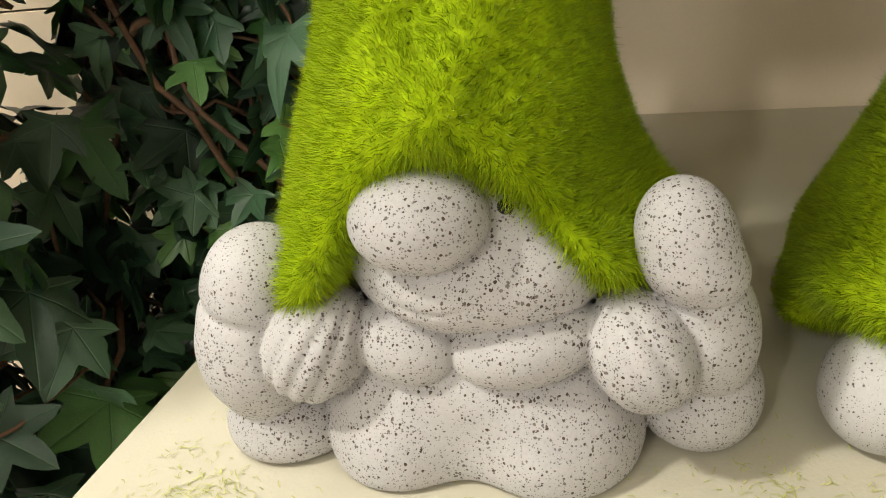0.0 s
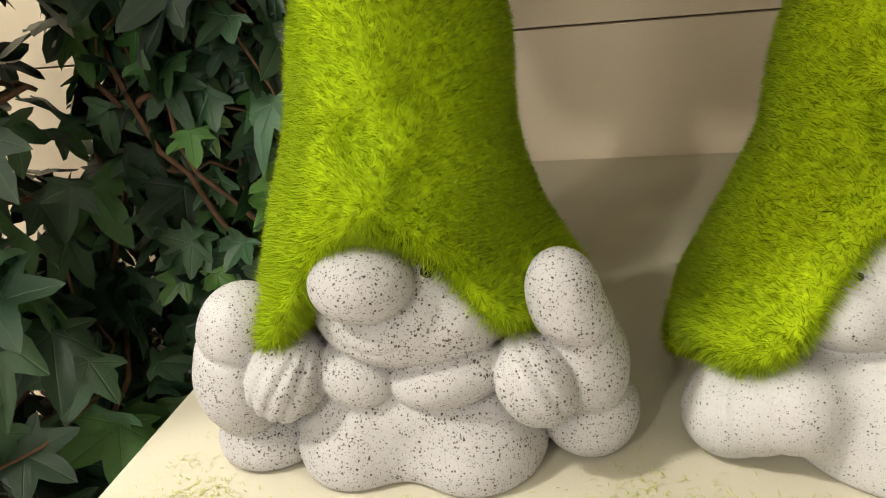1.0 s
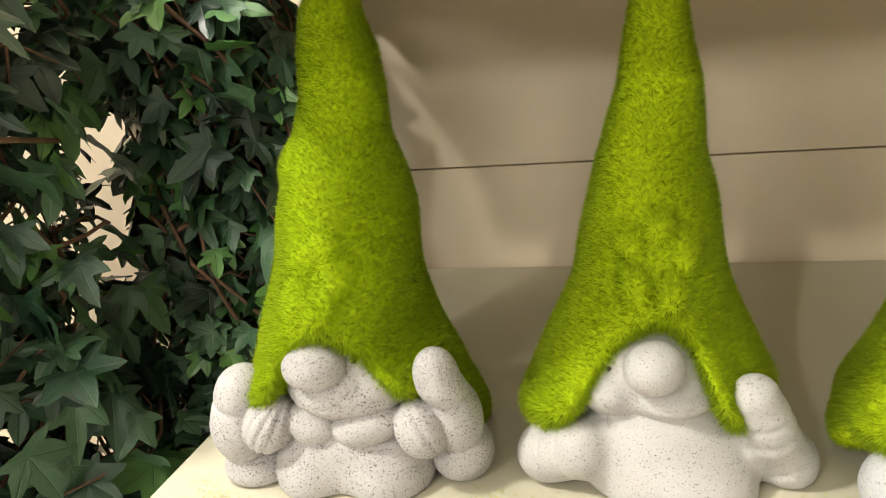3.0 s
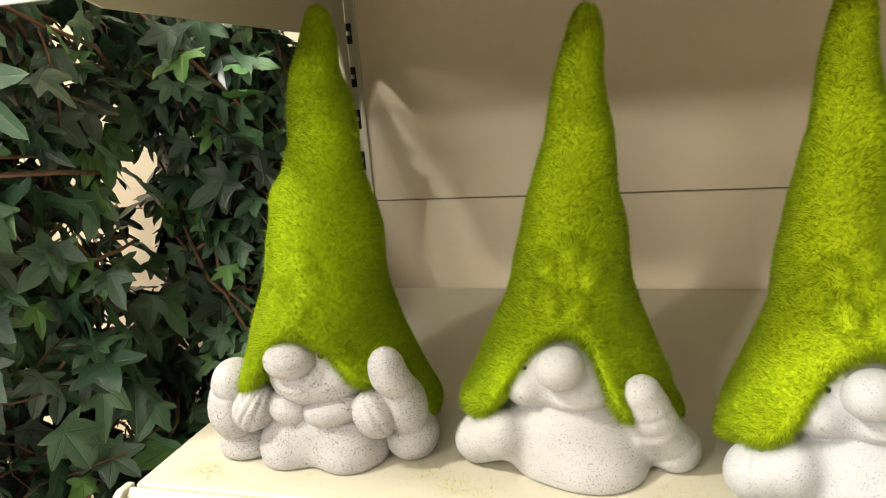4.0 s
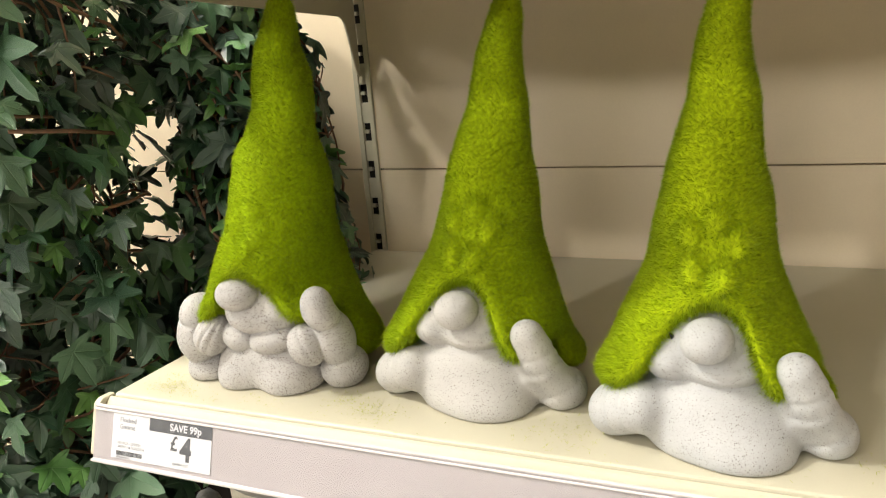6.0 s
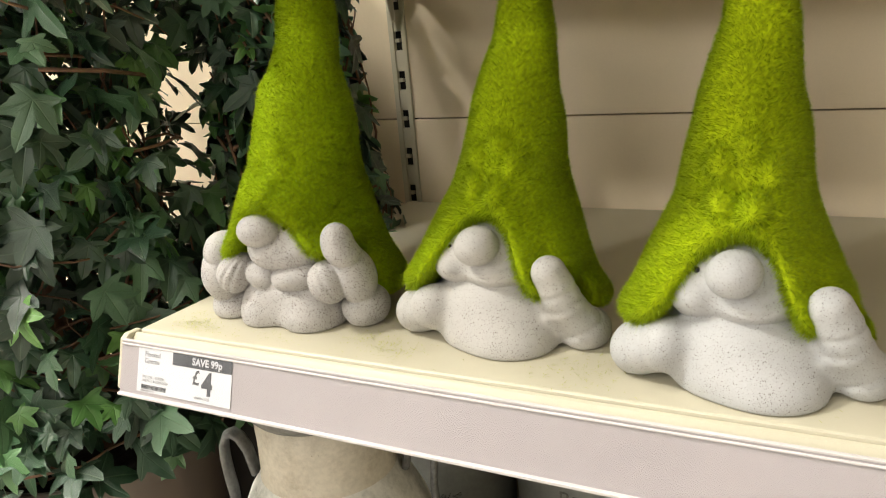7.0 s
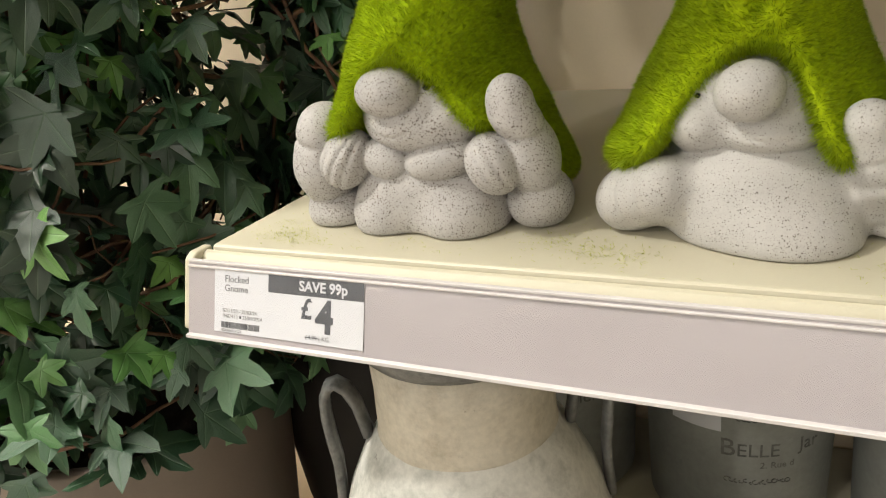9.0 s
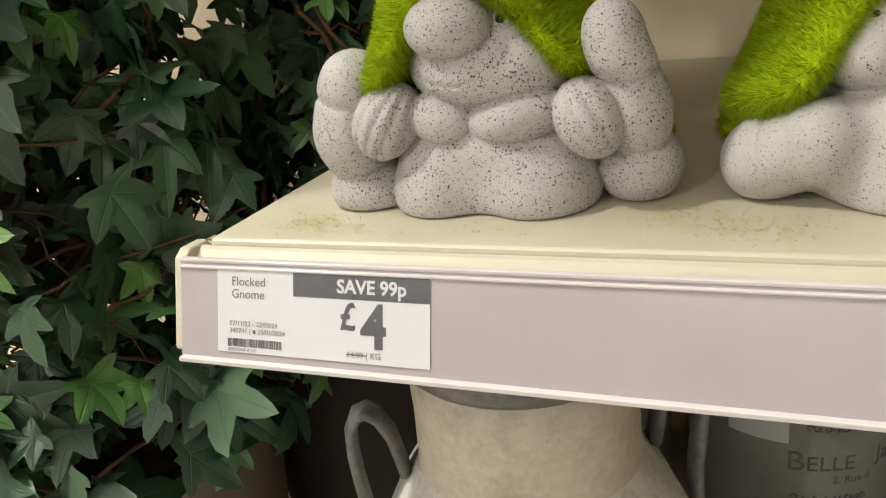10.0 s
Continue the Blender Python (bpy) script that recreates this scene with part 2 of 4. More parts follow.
def lettering(words, size, mat, parent, m, bold=0.0, name="lettering", stretch=1.0, align="LEFT", deep=0.00005, label=""):
    data = bpy.data.curves.new(name, "FONT")
    data.body, data.size, data.offset, data.extrude, data.align_x = words, size, bold, deep, align
    data.resolution_u = 4
    temp = new(name, data)
    bpy.context.view_layer.update()
    me = bpy.data.meshes.new_from_object(temp.evaluated_get(bpy.context.evaluated_depsgraph_get()))
    bpy.data.objects.remove(temp)
    me.materials.clear()
    me.materials.append(mat)
    me.transform(m @ Matrix.Diagonal((stretch, 1, 1, 1)))
    return mesh_object(name, me, parent, label)


# ---- the shell of the shop ----
def slab(name, x0, x1, y0, y1, z0, z1, mat, label, category):
    return tagged(part(name, box(x0, x1, y0, y1, z0, z1), mat, None), label, category, kind="structure")


slab("floor", -8, 8, -12, 0.62, -0.1, 0, FLOOR, "grey vinyl shop floor", "floor")
slab("ceiling", -8, 8, -12, 0.62, 3.4, 3.5, SHELL, "plain white shop ceiling", "ceiling")
slab("wall_south", -8, 8, -12.1, -12, 0, 3.4, SHELL, "plain shop wall across the aisle", "wall")
slab("wall_west", -8.1, -8, -12, 0.62, 0, 3.4, SHELL, "plain shop side wall", "wall")
slab("wall_east", 8, 8.1, -12, 0.62, 0, 3.4, SHELL, "plain shop side wall", "wall")

WY = 0.5013          # face of the back panels
UX = 0.0066          # upright between the two bays
TOP = 0.70           # top of the display shelf
wall = tagged(new("wall_north"), "cream steel back panels of the shop shelving", "wall", kind="structure")
edges_z = [0.0, 0.18, 0.498, 0.8165, 1.135, 1.455, 1.775, 2.1, 3.4]
for x0, x1 in ((-8.0, UX - 0.0135), (UX + 0.0125, 1.03), (1.055, 8.0)):
    for z0, z1 in zip(edges_z, edges_z[1:]):
        part("panel", box(x0, x1, WY, WY + 0.018, z0 + 0.0009, z1 - 0.0009, 0.0007), WALL, wall)
# solid black sheet, painted as the shade seen through the panel joints
part("backing", box(-8, 8, WY + 0.02, WY + 0.1, 0, 3.4), DARK, wall, "black sheet standing for the shade behind the panels")


def upright(x):
    """A slotted shelving upright: two flanges, a channel blackened as slot shade and a land between each pair of slots.
    """
    ob = tagged(new("shelving_upright"), "cream slotted steel shelving upright", "shelf upright", kind="structure")
    part("channel", box(x - 0.012, x + 0.0115, WY + 0.004, WY + 0.018, 0, 2.4), DARK, ob, "slotted channel coloured black as shade")
    part("flange", box(x - 0.0135, x - 0.006, WY - 0.004, WY + 0.003, 0, 2.4, 0.0008), CREAM, ob)
    part("flange", box(x + 0.006, x + 0.0125, WY - 0.004, WY + 0.003, 0, 2.4, 0.0008), CREAM, ob)
    z = 0.7109 - 13 * 0.0529
    while z < 2.35:
        part("land", box(x - 0.0059, x + 0.0059, WY - 0.002, WY + 0.003, z + 0.0125, z + 0.0404), CREAM, ob)
        part("hook", box(x - 0.0059, x + 0.001, WY - 0.0015, WY + 0.003, z - 0.002, z + 0.003), CREAM, ob)
        z += 0.0529
    return ob


upright(UX)
upright(1.0425)


# ---- shelves ----
def bracket(x, top, parent):
    """The tapered steel bracket below a shelf end."""
    t = top
    pts = [(0.02, t), (WY - 0.004, t), (WY - 0.004, t - 0.126), (WY - 0.010, t - 0.122), (WY - 0.0155, t - 0.106), (WY - 0.031, t - 0.056), (WY - 0.036, t - 0.050), (WY - 0.044, t - 0.047), (0.06, t - 0.026), (0.02, t - 0.014)]
    return part("bracket", extrude_outline(pts, "x", x, x + 0.0025), CREAM, parent)


def shelf(top, x0, x1, name, label, y0=0.0):
    ob = tagged(new(name), label, "shelf")
    part("deck", box(x0, x1, y0 + 0.004, WY - 0.005, top - 0.022, top, 0.0028), CREAM, ob, smooth=False)
    front = [(y0 + 0.0045, top - 0.0035), (y0 + 0.0015, top - 0.0044), (y0 - 0.0030, top - 0.0092), (y0 - 0.0088, top - 0.0104), (y0 - 0.0215, top - 0.0475), (y0 - 0.018, top - 0.050), (y0 - 0.004, top - 0.047), (y0 + 0.001, top - 0.024)]
    part("front_rail", extrude_outline(front, "x", x0 - 0.0095, x1 + 0.009), CREAM, ob)
    cap = [(y0 + 0.010, top - 0.0022), (y0 - 0.004, top - 0.0018), (y0 - 0.0095, top - 0.005), (y0 - 0.0235, top - 0.047), (y0 - 0.021, top - 0.0495), (y0 + 0.004, top - 0.040), (y0 + 0.010, top - 0.03)]
    bm = extrude_outline(cap, "x", x0 - 0.0115, x0 - 0.0045)
    bmesh.ops.bevel(bm, geom=bm.edges[:], offset=0.0016, segments=3, profile=0.5, affect="EDGES")
    part("end_cap", bm, CREAM, ob)
    bracket(x0 + 0.003, top - 0.0225, ob)
    bracket(x1 - 0.0055, top - 0.0225, ob)
    return ob


def ticket_strip(top, x0, x1, y0=0.0):
    """A sloping plastic ticket strip with glossy lips."""
    ob = tagged(new("ticket_strip"), "pale mauve plastic ticket strip with clear glossy lips", "ticket strip")
    sheet = [(y0 - 0.0098, top - 0.0055), (y0 - 0.0116, top - 0.0055), (y0 - 0.0262, top - 0.0500), (y0 - 0.0242, top - 0.0502)]
    part("sheet", extrude_outline(sheet, "x", x0, x1), STRIP, ob)
    for k, (dy, dz, w, h) in enumerate(((-0.0108, -0.0050, 0.0016, 0.0009), (-0.0126, -0.0078, 0.0011, 0.0007), (-0.0268, -0.0498, 0.0022, 0.0012))):
        part("lip", box(x0, x1, y0 + dy - w, y0 + dy + w, top + dz - h, top + dz + h, 0.0005), LIP, ob, "glossy lip with its highlight in the pale colour")
    cover = [(y0 - 0.0141, top - 0.0082), (y0 - 0.0145, top - 0.0082), (y0 - 0.0276, top - 0.0492), (y0 - 0.0272, top - 0.0492)]
    c = part("clear_cover", extrude_outline(cover, "x", x0, x1), CLEAR, ob, "thin clear plastic cover")
    c.visible_shadow = False
    return ob


main_shelf = shelf(TOP, 0.0, 1.04, "display_shelf", "cream steel shop shelf with folded front edge")
ticket_strip(TOP, -0.0055, 1.045)
UPPER = 1.0945
upper_shelf = shelf(UPPER, 0.0, 1.04, "display_shelf", "cream steel shelf above with slotted bracket", y0=-0.012)
ticket_strip(UPPER, -0.0055, 1.045, y0=-0.012)
lower_shelf = tagged(part("display_shelf", box(-0.004, 1.04, -0.02, WY - 0.005, 0.255, 0.285, 0.003), CREAM, None), "low cream steel shelf holding zinc planters", "shelf")
plinth = tagged(part("display_plinth", box(-1.2, -0.02, -0.12, WY - 0.004, 0.0, 0.14, 0.004), WALL, None), "low cream plinth under the ivy pots", "plinth")


def ticket(top, x0, width, y0, name, label):
    """A paper price ticket lying in the sloping strip; returns the thing and a map from ticket fractions to poses."""
    ob = tagged(new(name), label, "price ticket")
    down = Vector((0, -0.0127, -0.038))
    hgt = down.length
    down.normalize()
    right = Vector((1, 0, 0))
    out = down.cross(right).normalized()
    if out.y > 0:
        out = -out
    origin = Vector((x0, y0 - 0.0123, top - 0.0072)) + out * 0.0003

    def at(u, v, lift=0.00014):
        p = origin + right * (u * width) + down * (v * hgt) + out * lift
        m = Matrix((right, -down, out)).transposed().to_4x4()
        m.translation = p
        return m

    def patch(nm, u0, u1, v0, v1, mat, lift, lab=""):
        bm = bmesh.new()
        q = [at(u, v, lift).translation for u, v in ((u0, v1), (u1, v1), (u1, v0), (u0, v0))]
        r = [p - out * 0.0002 for p in q]
        a, b = [bm.verts.new(p) for p in q], [bm.verts.new(p) for p in r]
        bm.faces.new(a)
        bm.faces.new(b[::-1])
        for i in range(4):
            bm.faces.new((a[i], b[i], b[(i + 1) % 4], a[(i + 1) % 4]))
        return part(nm, bm, mat, ob, lab)

    patch("paper", 0, 1, 0, 1, PAPER, 0.0)
    return ob, at, patch, hgt


t1, at, patch, H = ticket(TOP, 0.0161, 0.1086, 0.0, "price_ticket", "white paper price ticket with charcoal sale band")
patch("sale_band", 0.383, 0.999, 0.03, 0.305, INK, 0.00012, "charcoal band with white lettering")
lettering("SAVE 99p", 0.0084, PAPER, t1, at(0.590, 0.235, 0.00022), 0.00022, stretch=1.0)
lettering("Flocked", 0.0060, THIN_INK, t1, at(0.074, 0.215))
lettering("Gnome", 0.0060, THIN_INK, t1, at(0.074, 0.36))
lettering("£", 0.0170, INK, t1, at(0.600, 0.635), 0.0003, stretch=0.9)
lettering("4", 0.0262, INK, t1, at(0.702, 0.81), 0.0009, stretch=0.9)
lettering("07/11/23 - 22/03/24", 0.0033, PALE_INK, t1, at(0.062, 0.685))
lettering("340741 |", 0.0033, PALE_INK, t1, at(0.062, 0.77))
patch("bag_mark", 0.181, 0.194, 0.725, 0.77, INK, 0.00014)
lettering("25/01/2024", 0.0033, PALE_INK, t1, at(0.204, 0.77))
lettering("0000036414123", 0.0024, PALE_INK, t1, at(0.052, 0.985))
lettering("£4.99 | KG", 0.0038, PALE_INK, t1, at(0.632, 0.94))
patch("strike_line", 0.632, 0.722, 0.905, 0.915, INK, 0.00022)
rng = random.Random(7)
u = 0.052
while u < 0.325:
    w = rng.choice((0.0016, 0.0016, 0.003, 0.0042))
    patch("bar", u, u + w, 0.835, 0.93, INK, 0.00014)
    u += w + rng.choice((0.0016, 0.0024, 0.0036))

t2, at, patch, H = ticket(UPPER, 0.0161, 0.1086, -0.012, "price_ticket", "white paper price ticket for a planter")
lettering("Planter", 0.0060, INK, t2, at(0.062, 0.50))
lettering("9", 0.0262, INK, t2, at(0.59, 0.80), 0.0009, stretch=0.9)
patch("small_print", 0.05, 0.30, 0.62, 0.66, PALE_INK, 0.00014)
patch("small_print", 0.55, 0.94, 0.86, 0.89, PALE_INK, 0.00014)
u = 0.045
while u < 0.32:
    w = rng.choice((0.0016, 0.003, 0.0042))
    patch("bar", u, u + w, 0.78, 0.92, INK, 0.00014)
    u += w + rng.choice((0.0016, 0.0024, 0.0036))


# ---- the flocked statues: rounded solids blended in a distance field ----
def surface_net(f, origin, h):
    """Quads round the zero level of a field sampled on a grid."""
    s = f < 0
    nx, ny, nz = f.shape
    c = np.zeros((nx - 1, ny - 1, nz - 1), np.int8)
    for i in (0, 1):
        for j in (0, 1):
            for k in (0, 1):
                c += s[i:nx - 1 + i, j:ny - 1 + j, k:nz - 1 + k]
    mask = (c > 0) & (c < 8)
    idx = np.full(mask.shape, -1)
    cells = np.argwhere(mask)
    idx[mask] = np.arange(len(cells))
    acc, cnt = np.zeros((len(cells), 3)), np.zeros(len(cells))
    corners = [(i, j, k) for i in (0, 1) for j in (0, 1) for k in (0, 1)]
    for a in corners:
        for b in corners:
            if sum(b) - sum(a) == 1 and sum(p != q for p, q in zip(a, b)) == 1:
                fa, fb = f[tuple((cells + a).T)], f[tuple((cells + b).T)]
                hit = (fa < 0) != (fb < 0)
                w = np.where(hit, fa / np.where(hit, fa - fb, 1), 0)
                acc += hit[:, None] * (np.array(a) + w[:, None] * (np.array(b) - np.array(a)))
                cnt += hit
    verts = origin + h * (cells + acc / cnt[:, None])
    quads = []
    for ax in range(3):
        u, v = (ax + 1) % 3, (ax + 2) % 3
        lo = [slice(None)] * 3
        hi = [slice(None)] * 3
        lo[ax], hi[ax] = slice(0, -1), slice(1, None)
        change = np.argwhere(s[tuple(lo)] != s[tuple(hi)])
        ok = (change[:, u] > 0) & (change[:, v] > 0) & (change[:, u] < f.shape[u] - 1) & (change[:, v] < f.shape[v] - 1)
        e = change[ok]
        eu, ev = np.zeros(3, int), np.zeros(3, int)
        eu[u], ev[v] = 1, 1
        q = np.stack([idx[tuple((e - eu - ev).T)], idx[tuple((e - ev).T)], idx[tuple(e.T)], idx[tuple((e - eu).T)]], 1)
        inside = s[tuple(e.T)]
        q[~inside] = q[~inside][:, ::-1]
        quads.append(q)
    return verts, np.concatenate(quads)


def smin(a, b, k):
    t = np.clip(0.5 + 0.5 * (b - a) / k, 0, 1)
    return b + (a - b) * t - k * t * (1 - t)


def smax(a, b, k):
    return -smin(-a, -b, k)


def ball(g, centre, radii, rz=0.0, ry=0.0):
    """Distance to an ellipsoid, turned by rz about the upright and ry about the depth axis."""
    x, y, z = (g[i] - centre[i] for i in range(3))
    if rz:
        c, s = math.cos(radians(rz)), math.sin(radians(rz))
        x, y = c * x + s * y, -s * x + c * y
    if ry:
        c, s = math.cos(radians(ry)), math.sin(radians(ry))
        x, z = c * x + s * z, -s * x + c * z
    a = np.sqrt((x / radii[0]) ** 2 + (y / radii[1]) ** 2 + (z / radii[2]) ** 2) + 1e-9
    b = np.sqrt((x / radii[0] ** 2) ** 2 + (y / radii[1] ** 2) ** 2 + (z / radii[2] ** 2) ** 2) + 1e-9
    return a * (a - 1) / b


def capsule(g, p, q, r0, r1):
    p, q = np.array(p), np.array(q)
    d = q - p
    t = np.clip(sum((g[i] - p[i]) * d[i] for i in range(3)) / (d @ d), 0, 1)
    return np.sqrt(sum((g[i] - p[i] - t * d[i]) ** 2 for i in range(3))) - (r0 + (r1 - r0) * t)


def grid(lo, hi, h):
    axes = [np.arange(a, b + h, h) for a, b in zip(lo, hi)]
    return np.meshgrid(*axes, indexing="ij"), np.array(lo)


def fist(g, centre, radii, tilt, groove):
    """A closed fist with finger grooves along its length."""
    x, y, z = g
    cx, cy, cz = centre
    c, s = math.cos(radians(tilt)), math.sin(radians(tilt))
    w, v = c * (x - cx) + s * (z - cz), -s * (x - cx) + c * (z - cz)
    along = w / np.sqrt(np.clip(1 - (v / (radii[2] * 1.1)) ** 2, 0.12, 1))
    fade = np.clip((radii[0] - np.abs(along)) / 0.003, 0, 1) * np.clip((cy + 0.002 - y) / 0.006, 0, 1)
    lines = np.abs(np.sin(along / 0.0072 * math.pi + 9 * v)) ** 0.6
    return ball(g, centre, radii, ry=tilt) - groove * (lines - 0.6) * fade


def weld(a, b, k, depth=0.0016, w=0.0020):
    """Two solids moulded in one, with an incised line where they meet."""
    return smin(a, b, k) + depth * np.exp(-((a - b) / w) ** 2)


def body_a(g):
    """Gnome that grips the two flaps of its hat."""
    x, y, z = g
    d = ball(g, (0.006, -0.010, 0.030), (0.056, 0.050, 0.048))
    legs = smin(ball(g, (-0.0160, -0.0445, 0.0080), (0.0265, 0.0315, 0.0265)), ball(g, (0.0320, -0.0440, 0.0080), (0.0285, 0.0320, 0.0275)), 0.020)
    d = smin(d, legs, 0.008)
    d = smin(d, ball(g, (0.0080, -0.0420, 0.0290), (0.0440, 0.0260, 0.0190)), 0.014)
    lapel = weld(ball(g, (-0.0085, -0.0545, 0.0450), (0.0190, 0.0185, 0.0145), ry=-15), ball(g, (0.0240, -0.0545, 0.0450), (0.0250, 0.0185, 0.0145), ry=12), 0.004, 0.0014, 0.0014)
    d = weld(d, lapel, 0.0035, 0.0016, 0.0014)
    face = smin(ball(g, (0.0085, -0.0410, 0.0660), (0.0350, 0.0345, 0.0200)), ball(g, (0.0290, -0.0420, 0.0660), (0.0200, 0.0270, 0.0175)), 0.010)
    face = smin(face, ball(g, (0.004, -0.034, 0.0820), (0.044, 0.0290, 0.0270)), 0.012)
    smile = z - 0.0620 - 17.0 * (x - 0.001) ** 2
    inside = np.clip((0.0185 - np.abs(x - 0.001)) / 0.004, 0, 1) * (y < -0.03)
    face = face + 0.0011 * np.exp(-(smile / 0.0008) ** 2) * inside
    d = weld(d, face, 0.0050, 0.0018, 0.0016)
    hold = ball(g, (-0.0585, -0.0500, 0.0625), (0.0170, 0.0190, 0.0170))
    hold = weld(hold, ball(g, (-0.0630, -0.0490, 0.0380), (0.0200, 0.0230, 0.0250), ry=6), 0.0110, 0.0014)
    hold = weld(hold, ball(g, (-0.0585, -0.0420, 0.0070), (0.0235, 0.0250, 0.0165), ry=-4), 0.0090, 0.0014)
    d = weld(d, hold, 0.0070, 0.0016)
    d = weld(d, fist(g, (-0.0375, -0.0600, 0.0455), (0.0165, 0.0185, 0.0198), -32, 0.0018), 0.0055, 0.0016)
    hold = smin(ball(g, (0.0702, -0.0530, 0.0768), (0.0136, 0.0145, 0.0168), ry=12), ball(g, (0.0735, -0.0520, 0.0680), (0.0140, 0.0142, 0.0095), ry=-14), 0.006)
    hold = weld(hold, ball(g, (0.0760, -0.0410, 0.0450), (0.0170, 0.0200, 0.0245), ry=14), 0.0100, 0.0013)
    hold = weld(hold, ball(g, (0.0775, -0.0320, 0.0150), (0.0200, 0.0230, 0.0190), ry=12), 0.0065, 0.0014)
    d = weld(d, hold, 0.0070, 0.0016)
    d = weld(d, fist(g, (0.0590, -0.0560, 0.0430), (0.0158, 0.0185, 0.0188), 28, 0.0013), 0.0060, 0.0016)
    d = weld(d, ball(g, (0.0000, -0.0660, 0.0875), (0.0196, 0.0175, 0.0148)), 0.0030, 0.0012, 0.0013)
    return smax(d, -z, 0.003)


def body_b(g):
    """Gnome with one low arm, one raised arm and a smooth gown."""
    x, y, z = g
    d = ball(g, (0.004, -0.018, 0.022), (0.060, 0.050, 0.036))
    d = smin(d, ball(g, (0.010, -0.044, 0.026), (0.042, 0.032, 0.026)), 0.018)
    d = smin(d, ball(g, (0.013, -0.050, 0.006), (0.045, 0.036, 0.026)), 0.018)
    d = smin(d, ball(g, (0.029, -0.062, 0.002), (0.029, 0.027, 0.018)), 0.016)
    cheek = ball(g, (-0.0205, -0.0470, 0.0600), (0.0180, 0.0210, 0.0145), ry=-8)
    chin = ball(g, (0.0130, -0.0450, 0.0565), (0.0275, 0.0260, 0.0120))
    face = smin(cheek, chin, 0.008)
    smile = z - 0.0555 - 14.0 * (x - 0.016) ** 2
    face = face + 0.0012 * np.exp(-(smile / 0.0009) ** 2) * np.clip((0.0150 - np.abs(x - 0.016)) / 0.004, 0, 1) * (y < -0.04)
    face = smin(face, ball(g, (0.000, -0.034, 0.070), (0.044, 0.028, 0.026)), 0.010)
    d = weld(d, face, 0.0060, 0.0010, 0.0020)
    low = ball(g, (-0.0570, -0.0470, 0.0170), (0.0195, 0.0230, 0.0195), rz=-30)
    low = weld(low, ball(g, (-0.0480, -0.0560, 0.0220), (0.0155, 0.0190, 0.0180), rz=-35), 0.0050, 0.0009, 0.0012)
    low = weld(low, ball(g, (-0.0375, -0.0630, 0.0275), (0.0165, 0.0175, 0.0180)), 0.0060, 0.0008, 0.0012)
    d = smin(d, low, 0.0100)
    up = capsule(g, (0.0590, -0.0580, 0.0605), (0.0635, -0.0560, 0.0500), 0.0133, 0.0140)
    up = weld(up, capsule(g, (0.0660, -0.0550, 0.0425), (0.0672, -0.0540, 0.0395), 0.0142, 0.0142), 0.0050, 0.0010, 0.0012)
    up = weld(up, capsule(g, (0.0695, -0.0520, 0.0325), (0.0770, -0.0430, 0.0170), 0.0148, 0.0156), 0.0060, 0.0010, 0.0012)
    up = weld(up, ball(g, (0.0800, -0.0360, 0.0100), (0.0178, 0.0230, 0.0170)), 0.0060, 0.0011, 0.0014)
    d = smin(d, up, 0.0100)
    d = weld(d, ball(g, (0.0048, -0.0640, 0.0800), (0.0172, 0.0175, 0.0150), ry=14), 0.0040, 0.0009, 0.0013)
    return smax(d, -z, 0.003)


def hat_field(g, prof, arch, lumps, open_y, front_full, limits, narrow):
    """Leaning cone with an arched front opening and a puffed brim."""
    x, y, z = g
    zs = [p[0] for p in prof]
    r = np.interp(z, zs, [p[1] for p in prof])
    cx = np.interp(z, zs, [p[2] for p in prof])
    cy = np.interp(z, zs, [p[3] for p in prof])
    ang = np.arctan2(y - cy, x - cx)
    r = r * (1 + 0.035 * np.sin(3 * ang + z * 40) + 0.025 * np.sin(2 * ang - z * 75 + 1.0)) - 0.0022
    dy = y - cy
    full = 1 + front_full * np.clip((0.20 - z) / 0.09, 0, 1)
    dy = np.where(dy < 0, dy / full, dy)
    squeeze = np.interp(z, (0.03, 0.063, 0.0885, 0.114, 0.139, 0.16), narrow)
    dx = np.where(x < cx, (x - cx) / squeeze, x - cx)
    d = (np.hypot(dx, dy) - r) * 0.85
    d = smax(d, z - zs[-1], 0.006)
    for lx, lz, rad, amp in lumps:
        d = d - amp * np.clip(1 - ((x - lx) ** 2 + (z - lz) ** 2) / rad ** 2, 0, 1) ** 0.8 * (y < cy)
    for side, lim in zip((-1, 1), limits):
        d = smax(d, 0.77 * side * x - 0.64 * y - lim - 0.7 * np.clip(z - 0.06, 0, 1), 0.020)
    d = smax(d, -0.0830 - y, 0.014)
    za = sum(np.interp(x + k * 0.0035, [p[0] for p in arch], [p[1] for p in arch]) for k in (-2, -1, 0, 1, 2)) / 5
    front = np.clip((open_y + 0.012 - y) / 0.03, 0, 1)
    zb = sum(np.interp(x + k * 0.0035 + 0.002, [p[0] for p in arch], [p[1] for p in arch]) for k in (-2, -1, 0, 1, 2)) / 5
    off = (z - za) / np.sqrt(1 + np.clip((zb - za) / 0.002, -1.6, 1.6) ** 2)
    d = d - 0.0040 * np.exp(-((off - 0.0090) / 0.0125) ** 2) * front
    opening = np.maximum((z - za) * 0.75, y - open_y)
    d = smax(d, -opening, 0.013)
    return smax(d, 0.016 - z, 0.006)


